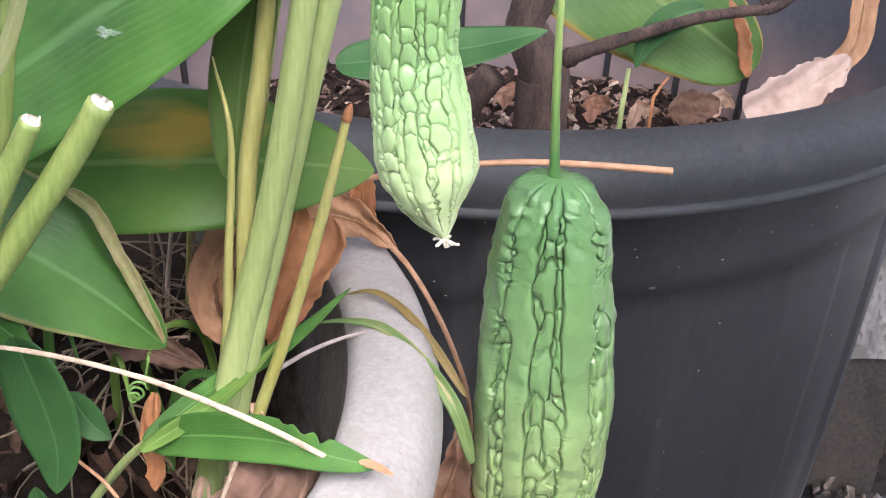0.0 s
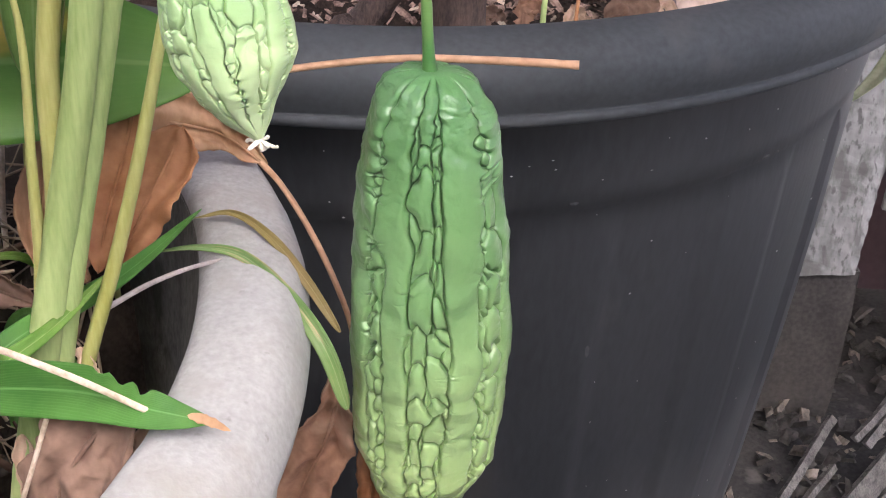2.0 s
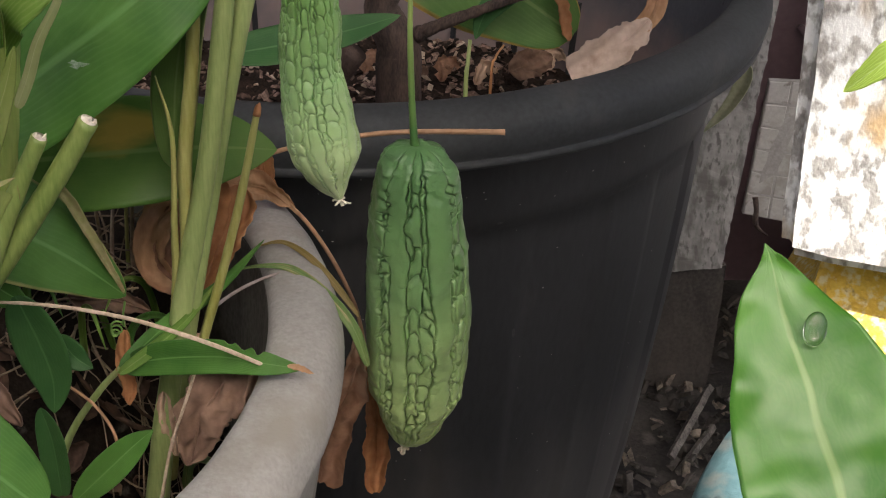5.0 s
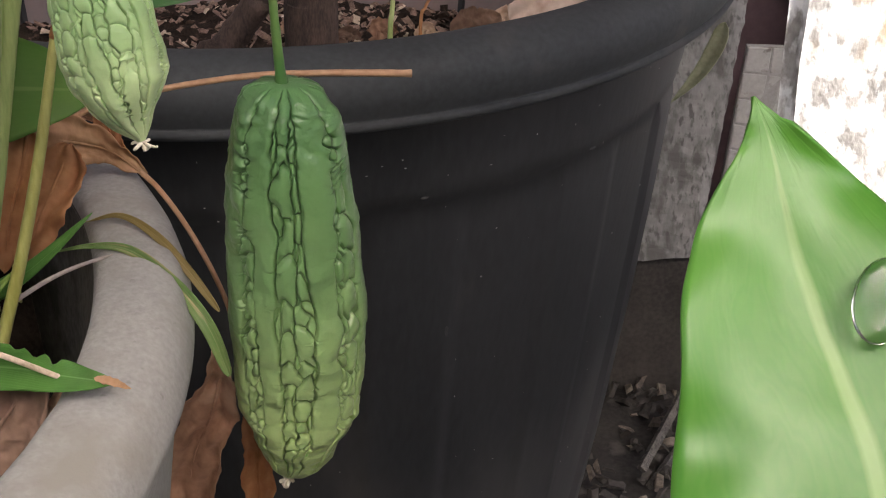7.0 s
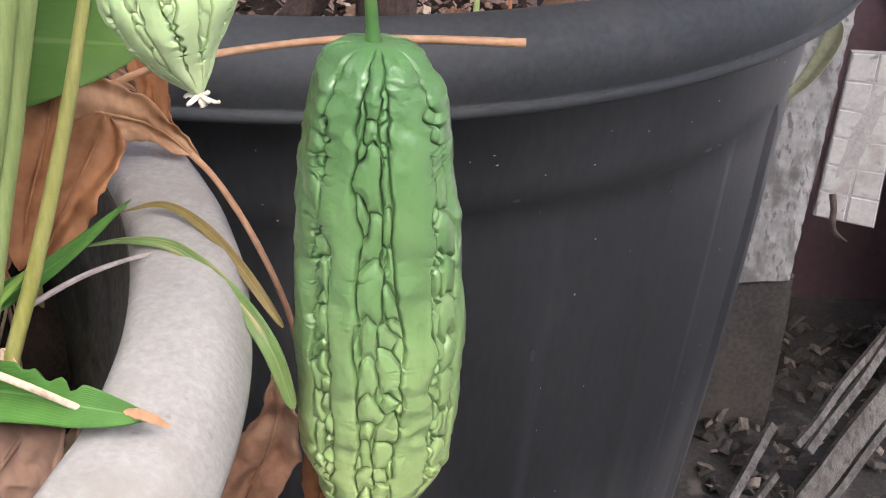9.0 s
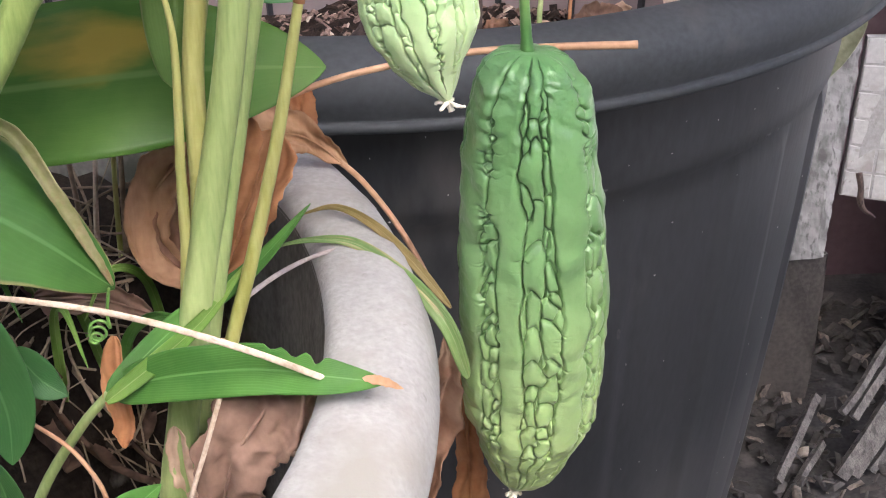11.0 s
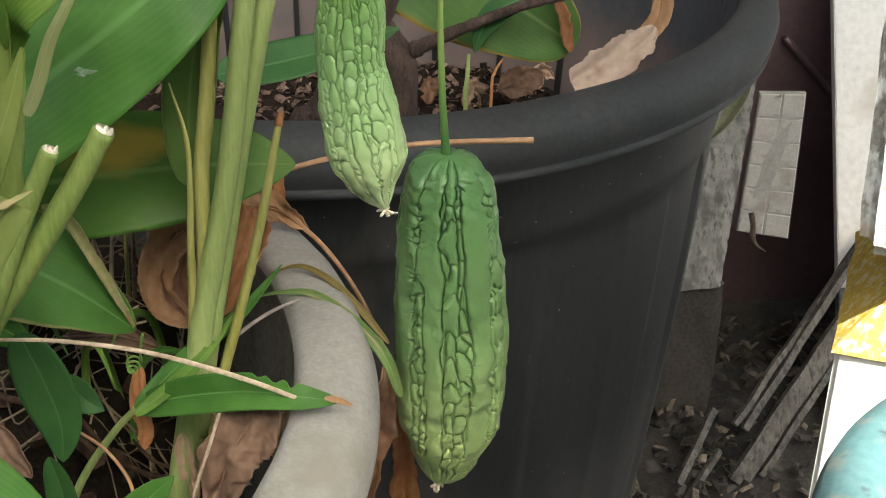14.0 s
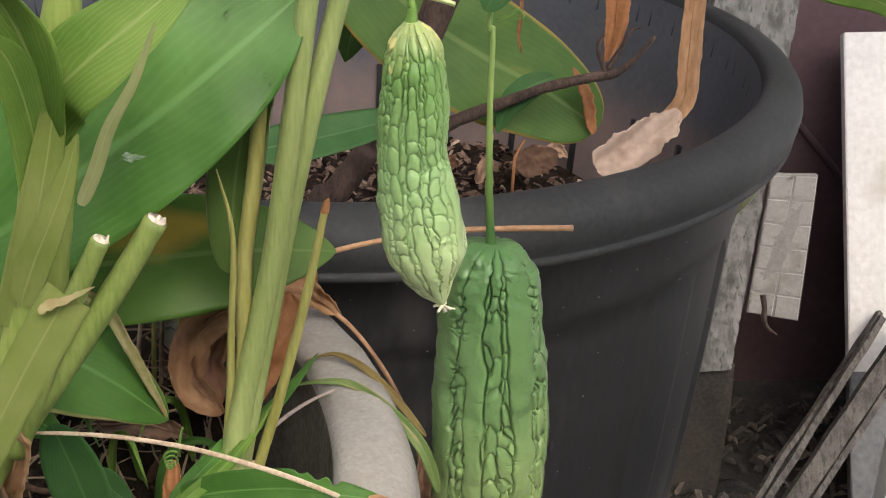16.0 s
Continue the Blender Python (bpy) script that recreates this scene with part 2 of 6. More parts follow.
M_GROUT = mat("dirty_grout", (0.28, 0.27, 0.25), (0.38, 0.37, 0.355), 60, 300, 0.9, 0.4)
M_OLDWOOD = mat("grey_wood", (0.05, 0.046, 0.042), (0.19, 0.175, 0.158), 26, 320, 0.85, 0.9, stretch=(4, 4, 0.5), stain=(0.06, 0.055, 0.05), stain_scale=60, stain_at=0.58)
M_GROUND = mat("dark_ground", (0.022, 0.02, 0.019), (0.06, 0.055, 0.05), 18, 240, 0.95, 0.8, stain=(0.11, 0.1, 0.09), stain_scale=30, stain_at=0.64)
M_SHADE_ROOF = mat("shade_sheet", (0.5, 0.49, 0.47), (0.62, 0.61, 0.59), 5, 60, 0.8, 0.2)
M_BLOCK = mat("mossy_whitewash", (0.26, 0.24, 0.225), (0.46, 0.43, 0.4), 60, 700, 0.9, 0.6, stain=(0.87, 0.86, 0.85), stain_scale=200, stain_at=0.49, stretch=(1, 1, 0.6), rust=(0.45, 0.31, 0.17), rust_scale=34, rust_at=0.62)
M_YELLOW = mat("flaking_yellow_paint", (0.42, 0.27, 0.03), (0.6, 0.42, 0.07), 120, 700, 0.85, 0.8, stain=(0.56, 0.5, 0.3), stain_scale=260, stain_at=0.56, rust=(0.26, 0.2, 0.07), rust_scale=300, rust_at=0.66)
M_TEAL = mat("teal_paint", (0.05, 0.115, 0.128), (0.09, 0.165, 0.182), 24, 300, 0.8, 0.6, stain=(0.15, 0.17, 0.16), stain_scale=60, stain_at=0.6, rust=(0.035, 0.06, 0.062), rust_scale=150, rust_at=0.67)
M_BARK = mat("brown_bark", (0.03, 0.02, 0.016), (0.105, 0.07, 0.056), 60, 400, 0.9, 0.9, stretch=(2, 2, 0.6))
M_STEM = mat("green_stem", (0.26, 0.35, 0.115), (0.4, 0.48, 0.19), 26, 260, 0.45, 0.25, stain=(0.2, 0.13, 0.06), stain_scale=120, stain_at=0.74, stretch=(3, 3, 0.4), glow_through=0.15)
M_STEM_YELLOW = mat("yellow_green_stem", (0.31, 0.31, 0.08), (0.44, 0.44, 0.16), 26, 260, 0.45, 0.25, stretch=(3, 3, 0.4), glow_through=0.15)
M_PITH = mat("white_pith", (0.55, 0.45, 0.35), (0.85, 0.8, 0.72), 160, 700, 0.8, 0.6)
M_STRAW = mat("pale_straw", (0.38, 0.29, 0.2), (0.64, 0.53, 0.41), 120, 700, 0.7, 0.4, stretch=(1, 1, 1))
M_STICK = mat("tan_stalk", (0.332, 0.178, 0.0936), (0.494, 0.306, 0.18), 40, 300, 0.6, 0.3)
M_HAY = mat("dull_dry_grass", (0.15, 0.11, 0.075), (0.32, 0.25, 0.17), 60, 400, 0.8, 0.4, spec=0.2)
M_TWIG = mat("grey_twig", (0.26, 0.22, 0.2), (0.42, 0.37, 0.34), 60, 400, 0.8, 0.5)
M_DEAD = mat("dry_brown_leaf", (0.2, 0.1, 0.06), (0.42, 0.24, 0.15), 24, 190, 0.75, 0.5, stain=(0.5, 0.36, 0.26), stain_scale=20, stain_at=0.63, glow_through=0.2)
M_DEAD_DARK = mat("dark_dry_leaf", (0.14, 0.083, 0.055), (0.3, 0.19, 0.135), 24, 190, 0.8, 0.5, glow_through=0.15)
M_DEAD_PALE = mat("pale_dry_leaf", (0.45, 0.3, 0.2), (0.66, 0.49, 0.36), 18, 160, 0.75, 0.4, stain=(0.3, 0.17, 0.1), stain_scale=30, stain_at=0.68, glow_through=0.2)
M_DEAD_TAN = mat("tan_dry_leaf", (0.36, 0.2, 0.1), (0.6, 0.38, 0.22), 45, 260, 0.75, 0.6, stain=(0.26, 0.13, 0.06), stain_scale=40, stain_at=0.68, stretch=(1, 1, 0.4), glow_through=0.2)
M_DEAD_ORANGE = mat("orange_dry_leaf", (0.32, 0.13, 0.05), (0.5, 0.25, 0.11), 20, 200, 0.7, 0.4, glow_through=0.2)
M_LEAF = leaf_mat("green_blade", (0.065, 0.18, 0.032), (0.125, 0.29, 0.06), (0.2, 0.4, 0.12), 6, 3.4, contrast=0.1, relief=0.1, rough=0.32)
M_LEAF_EDGE = leaf_mat("dry_edged_blade", (0.07, 0.18, 0.035), (0.12, 0.27, 0.06), (0.2, 0.38, 0.12), 5, 3.2, contrast=0.05, relief=0.06, edge=(0.4, 0.4, 0.16), rough=0.34)
M_DRY_EDGE = mat("pale_dry_edge", (0.34, 0.36, 0.13), (0.55, 0.5, 0.28), 60, 300, 0.7, 0.4, stain=(0.45, 0.33, 0.18), stain_scale=90, stain_at=0.6, glow_through=0.3)
M_LEAF_DARK = leaf_mat("dark_green_blade", (0.042, 0.125, 0.036), (0.07, 0.175, 0.052), (0.11, 0.25, 0.085), 8, 1.8, contrast=0.06, relief=0.08)
M_LEAF_OLIVE = leaf_mat("olive_blade", (0.07, 0.17, 0.025), (0.115, 0.23, 0.04), (0.2, 0.32, 0.09), 5, 3.2, contrast=0.03, relief=0.03, patch=(0.42, 0.33, 0.055), patch_spot=(0.42, 0.27, 0.2, 0.2))
M_LEAF_POT = leaf_mat("yellowing_blade", (0.085, 0.18, 0.045), (0.13, 0.24, 0.06), (0.25, 0.36, 0.12), 7, 2.6, contrast=0.07, relief=0.08, patch=(0.24, 0.29, 0.07), patch_at=0.66, edge=(0.42, 0.3, 0.08))
M_LEAF_LIGHT = leaf_mat("light_green_blade", (0.15, 0.31, 0.05), (0.27, 0.43, 0.09), (0.46, 0.56, 0.22), 5, 3.2, contrast=0.22, relief=0.14, through_light=0.45)
M_LEAF_NEAR = leaf_mat("broad_green_blade", (0.05, 0.19, 0.016), (0.11, 0.31, 0.04), (0.27, 0.43, 0.13), 3, 1.3, rough=0.32, contrast=0.015, through_light=0.12, relief=0.03, spec=0.4)
M_LEAF_LIME = leaf_mat("lime_blade", (0.28, 0.42, 0.06), (0.4, 0.52, 0.1), (0.5, 0.6, 0.25), 9, 1.1)
M_VINE = mat("vine_green", (0.1, 0.22, 0.04), (0.2, 0.36, 0.08), 90, 500, 0.5, 0.3)
M_SHOOT = mat("light_shoot", (0.25, 0.37, 0.08), (0.42, 0.52, 0.15), 20, 200, 0.45, 0.2, stretch=(3, 3, 0.4), glow_through=0.2)
M_SHEATH_BLADE = leaf_mat("grey_green_sheath", (0.24, 0.28, 0.11), (0.36, 0.4, 0.18), (0.42, 0.44, 0.26), 2, 0.2, contrast=0.1, relief=0.1)
M_LEAF_OLIVE2 = leaf_mat("dull_olive_blade", (0.13, 0.24, 0.065), (0.19, 0.31, 0.09), (0.28, 0.4, 0.16), 6, 3.2, through_light=0.45, contrast=0.08, relief=0.08, edge=(0.32, 0.36, 0.16))
# Leaf green with shade put into the colour, for leaves inside the black pot.
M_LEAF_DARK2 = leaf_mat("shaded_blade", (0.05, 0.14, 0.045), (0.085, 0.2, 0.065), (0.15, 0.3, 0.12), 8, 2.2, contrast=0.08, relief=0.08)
M_GRASS_WORN = leaf_mat("worn_grass", (0.1, 0.2, 0.05), (0.2, 0.3, 0.1), (0.35, 0.42, 0.2), 3, 0.5, patch=(0.55, 0.42, 0.24), patch_at=0.58)
M_GRASS_DRY = leaf_mat("dry_grass", (0.2, 0.15, 0.05), (0.3, 0.24, 0.08), (0.4, 0.32, 0.14), 3, 0.5)
M_PALEVINE = mat("pale_vine", (0.36, 0.44, 0.16), (0.52, 0.58, 0.28), 90, 500, 0.5, 0.3)
M_DEAD_CREAM = mat("cream_dry_leaf", (0.5, 0.38, 0.3), (0.68, 0.55, 0.46), 18, 160, 0.75, 0.4, stain=(0.36, 0.24, 0.17), stain_scale=30, stain_at=0.66, glow_through=0.2)
M_SHEATH_CUT = leaf_mat("yellow_green_sheath", (0.22, 0.3, 0.07), (0.33, 0.4, 0.13), (0.42, 0.46, 0.2), 2, 0.3, contrast=0.1, relief=0.08, through_light=0.35)
M_STEM_CUT = mat("dull_green_stem", (0.15, 0.22, 0.05), (0.27, 0.34, 0.1), 26, 260, 0.5, 0.25, stain=(0.2, 0.13, 0.06), stain_scale=120, stain_at=0.74, stretch=(3, 3, 0.4), glow_through=0.1)
M_SCAR = mat("leaf_scar", (0.16, 0.3, 0.13), (0.4, 0.48, 0.36), 300, 1200, 0.8, 0.3)
M_SCRAP = mat("pale_green_scrap", (0.28, 0.3, 0.19), (0.42, 0.43, 0.3), 60, 300, 0.7, 0.3, glow_through=0.2)
M_WATER = bpy.data.materials.new("water")
M_WATER.use_nodes = True
M_WATER.node_tree.nodes["Principled BSDF"].inputs["Transmission Weight"].default_value = 1.0
M_WATER.node_tree.nodes["Principled BSDF"].inputs["Roughness"].default_value = 0.02
M_WATER.node_tree.nodes["Principled BSDF"].inputs["IOR"].default_value = 1.33


# ---- builders ----
def mesh_of(name, verts, faces, smooth=True, uvs=None):
    me = bpy.data.meshes.new(name)
    me.from_pydata([tuple(v) for v in verts], [], faces)
    if smooth:
        me.polygons.foreach_set("use_smooth", [True] * len(me.polygons))
    if uvs is not None:
        layer = me.uv_layers.new(name="UVMap")
        idx = np.empty(len(me.loops), dtype=np.int32)
        me.loops.foreach_get("vertex_index", idx)
        layer.data.foreach_set("uv", np.asarray(uvs, dtype=np.float32)[idx].ravel())
    me.update()
    return me


def part(name, data, material, parent=None, label="", **tags):
    """One mesh object from a bmesh or a mesh."""
    if isinstance(data, bmesh.types.BMesh):
        me = bpy.data.meshes.new(name)
        data.to_mesh(me)
        data.free()
        me.polygons.foreach_set("use_smooth", [False] * len(me.polygons))
    else:
        me = data
    me.materials.append(material)
    ob = new(name, me)
    ob.parent = parent
    return tagged(ob, label, **tags)


def thing(name, label, category, group="", at=(0, 0, 0)):
    ob = new(name)
    ob.empty_display_size = 0.02
    ob.location = (0, 0, 0)
    return tagged(ob, label, category, group)


def spline(points, n):
    """n places along a Catmull-Rom curve through the points."""
    p = np.array([tuple(q) for q in points], float)
    if len(p) == 2:
        s = np.linspace(0, 1, n)[:, None]
        return p[0] * (1 - s) + p[1] * s
    p = np.vstack([2 * p[0] - p[1], p, 2 * p[-1] - p[-2]])
    out = []
    for s in np.linspace(0, len(p) - 3 - 1e-9, n):
        i = int(s)
        t = s - i
        a, b, c, d = p[i], p[i + 1], p[i + 2], p[i + 3]
        out.append(0.5 * (2 * b + (c - a) * t + (2 * a - 5 * b + 4 * c - d) * t * t + (3 * b - a - 3 * c + d) * t ** 3))
    return np.array(out)


def frames_along(c):
    """Tangents and two side vectors carried along a curve."""
    t = np.gradient(c, axis=0)
    t /= np.linalg.norm(t, axis=1)[:, None] + 1e-12
    a = np.cross(t[0], (0.13, -1, 0.31))
    a /= np.linalg.norm(a)
    sides = []
    for k in range(len(c)):
        a = a - t[k] * (a @ t[k])
        a /= np.linalg.norm(a)
        sides.append(a)
    sides = np.array(sides)
    return t, sides, np.cross(t, sides)


def tube(points, radii, n=24, seg=10, wobble=0.0, flat=1.0, seed=1):
    """Swept closed tube; radii along it; flat < 1 presses it."""
    rng = np.random.default_rng(seed)
    c = spline(points, n)
    r = np.interp(np.linspace(0, 1, n), np.linspace(0, 1, len(radii)), radii)
    if wobble:
        r = r * (1 + wobble * rng.normal(size=n))
    t, a, b = frames_along(c)
    th = np.linspace(0, 2 * np.pi, seg, endpoint=False)
    verts = (c[:, None] + r[:, None, None] * (np.cos(th)[None, :, None] * a[:, None] + flat * np.sin(th)[None, :, None] * b[:, None])).reshape(-1, 3)
    faces = [(i * seg + j, i * seg + (j + 1) % seg, (i + 1) * seg + (j + 1) % seg, (i + 1) * seg + j) for i in range(n - 1) for j in range(seg)]
    faces += [tuple(range(seg))[::-1], tuple((n - 1) * seg + j for j in range(seg))]
    return verts, faces


def tube_mesh(points, radii, **kw):
    v, f = tube(points, radii, **kw)
    return mesh_of("tube", v, f)


def join_pieces(pieces, name="joined", smooth=True):
    vs, fs, k = [], [], 0
    for v, f in pieces:
        vs.append(np.asarray(v))
        fs += [tuple(i + k for i in q) for q in f]
        k += len(v)
    return mesh_of(name, np.vstack(vs), fs, smooth)


def lathe(profile, seg=96, close=False, squash=None):
    """Profile of (radius, height) turned round z."""
    th = np.linspace(0, 2 * np.pi, seg, endpoint=False)
    verts = [(r * math.cos(a), r * math.sin(a), z) for r, z in profile for a in th]
    n = len(profile)
    faces = [(i * seg + j, i * seg + (j + 1) % seg, (i + 1) * seg + (j + 1) % seg, (i + 1) * seg + j) for i in range(n - 1) for j in range(seg)]
    if close:
        faces += [((n - 1) * seg + j, (n - 1) * seg + (j + 1) % seg, (j + 1) % seg, j) for j in range(seg)]
    return verts, faces


def leaf_mesh(spine, width, facing, fold=0.15, ripple=0.0, shape=(0.55, 0.9), sides=(1.0, 1.0), n=36, m=12, seed=1, curl=0.0,
              crumple=0.0, ragged=0.0, pleat=0.0, bites=(), thick=0.00035):
    """Leaf blade along a spine; facing: towards what its upper face looks; fold lifts the edges; curl rolls them."""
    rng = np.random.default_rng(seed)
    c = spline(spine, n)
    s = np.linspace(0, 1, n)
    p, q = shape
    prof = (s + 0.002) ** p * (1 - s + 0.0015) ** q
    prof /= prof.max()
    t = np.gradient(c, axis=0)
    t /= np.linalg.norm(t, axis=1)[:, None]
    f = np.array(facing, float)
    side = np.cross(t, f)
    side /= np.linalg.norm(side, axis=1)[:, None]
    up = np.cross(side, t)
    ph = rng.uniform(0, 6.28, 6)
    rows = []
    for j in range(m + 1):
        v = 2 * j / m - 1
        w = width * prof * (sides[0] if v < 0 else sides[1])
        for (b0, b1, sg, deep) in bites:
            if v * sg > 0:
                w = w * (1 - deep * np.exp(-(((s - b0) / b1) ** 2)))
        if ragged:
            w = w * (1 + ragged * np.array([noise.noise(Vector((q * 9, seed * 3.1, 1 if v < 0 else 5))) + 0.5 * noise.noise(Vector((q * 26, seed * 3.1, 1 if v < 0 else 5))) for q in s]))
        lift = pleat * w * np.sin(v * 7 + ph[2] + 2.5 * np.sin(s * 4 + ph[3])) + fold * abs(v) * w + ripple * abs(v) ** 1.5 * (np.sin(s * 17 + ph[0] + v) + 0.6 * np.sin(s * 31 + ph[1])) * (prof > 0.1)
        across = v * w
        if curl:
            ang = curl * abs(v)
            across = np.sign(v) * w * np.sin(ang) / max(curl, 1e-6)
            lift = lift + w * (1 - np.cos(ang)) / max(curl, 1e-6)
        row = c + side * across[:, None] + up * lift[:, None]
        rows.append(row)
    g = np.array(rows).transpose(1, 0, 2)
    if crumple:
        off = np.array([[noise.noise_vector(Vector(pt) * 70 + Vector((seed, 0, 0))) + 0.5 * noise.noise_vector(Vector(pt) * 190) for pt in r] for r in g])
        g = g + crumple * off
    top = g.reshape(-1, 3)
    du, dv = np.gradient(g, axis=0), np.gradient(g, axis=1)
    nr = np.cross(du, dv)
    nr /= np.linalg.norm(nr, axis=2)[:, :, None] + 1e-12
    low = (g + nr * thick).reshape(-1, 3)
    k, w1 = len(top), m + 1
    faces, uvs = [], []
    for i in range(n - 1):
        for j in range(m):
            a = i * w1 + j
            faces.append((a, a + 1, a + w1 + 1, a + w1))
            faces.append((k + a, k + a + w1, k + a + w1 + 1, k + a + 1))
    for i in range(n - 1):
        a, b = i * w1, i * w1 + m
        faces.append((a, a + w1, k + a + w1, k + a))
        faces.append((b + w1, b, k + b, k + b + w1))
    uv = [(i / (n - 1), j / m) for i in range(n) for j in range(w1)]
    return mesh_of("leaf", np.vstack([top, low]), faces, True, uv + uv)


def box_bm(x0, x1, y0, y1, z0, z1, bevel=0.0, seg=2):
    bm = bmesh.new()
    bmesh.ops.create_cube(bm, size=1)
    for v in bm.verts:
        v.co = Vector((x0 if v.co.x < 0 else x1, y0 if v.co.y < 0 else y1, z0 if v.co.z < 0 else z1))
    if bevel:
        bmesh.ops.bevel(bm, geom=bm.edges[:], offset=bevel, segments=seg, affect="EDGES")
    return bm

# ---- setting ----
GROUND_Z, RIM_Z = 0.10, 0.62
POT_X, POT_Y = -0.074, 0.483


def ground_sheet():
    n, half = 90, 30.0
    g = np.sign(np.linspace(-1, 1, n)) * np.abs(np.linspace(-1, 1, n)) ** 4 * half
    vs = [(x, 0.4 + y, GROUND_Z + (0.006 * noise.noise(Vector((x * 14, y * 14, 3))) if abs(x) < 2 and abs(y) < 2 else 0)) for y in g for x in g]
    fs = [(i * n + j, i * n + j + 1, (i + 1) * n + j + 1, (i + 1) * n + j) for i in range(n - 1) for j in range(n - 1)]
    return part("ground", mesh_of("ground", vs, fs), M_GROUND, None, "dark damp earth ground strewn with debris", category="ground", kind="structure")


ground_sheet()
M_ADDED_WALL = mat("added_grey_wall", (0.16, 0.155, 0.15), (0.22, 0.215, 0.205), 6, 90, 0.9, 0.3)
part("wall_back", box_bm(-2.2, 2.6, 0.86, 1.0, GROUND_Z - 0.05, 2.9), M_WALL, None, "dark maroon painted wall behind the pots", category="wall", kind="structure")
# The next two walls are never in view; they hold back low sky light.
part("added_wall_front", box_bm(-2.2, 2.6, -1.75, -1.65, GROUND_Z - 0.05, 1.75), M_ADDED_WALL, None, "unseen plain grey wall added to cut low light from the front", category="wall", kind="structure")
part("added_wall_side", box_bm(-2.3, -2.2, -1.75, 1.0, GROUND_Z - 0.05, 2.9), M_ADDED_WALL, None, "unseen plain grey side wall added to cut light from the left", category="wall", kind="structure")
# Unseen sheets added overhead, edged so that sun reaches only the block's side.
ROOF_Z = 2.9
SHIFT = SUN_DIR * ((ROOF_Z - 0.7) / SUN_DIR.z)
SHADE_X, SHADE_Y, SHADE_Y2 = 0.105 + SHIFT.x, -0.36 + SHIFT.y, -0.04 + SHIFT.y
part("shade_roof", box_bm(-1.3, SHADE_X, SHADE_Y, SHADE_Y2, ROOF_Z, ROOF_Z + 0.06), M_SHADE_ROOF, None, "unseen pale sheet added to keep the sun off the gourds and planter", category="roof", kind="structure")
part("shade_roof", box_bm(-1.3, 2.6, SHADE_Y2, 1.05, ROOF_Z, ROOF_Z + 0.06), M_SHADE_ROOF, None, "unseen pale sheet added to keep the sun off the black pot and wall", category="roof", kind="structure")
part("trim", tube_mesh([(0.3958, 0.8500, 0.4284), (0.4255, 0.8530, 0.3974), (0.4651, 0.8550, 0.3526)], [0.004, 0.004], n=6, seg=6), M_WALL, None, "slanting maroon bead on the wall", category="trim", kind="structure")


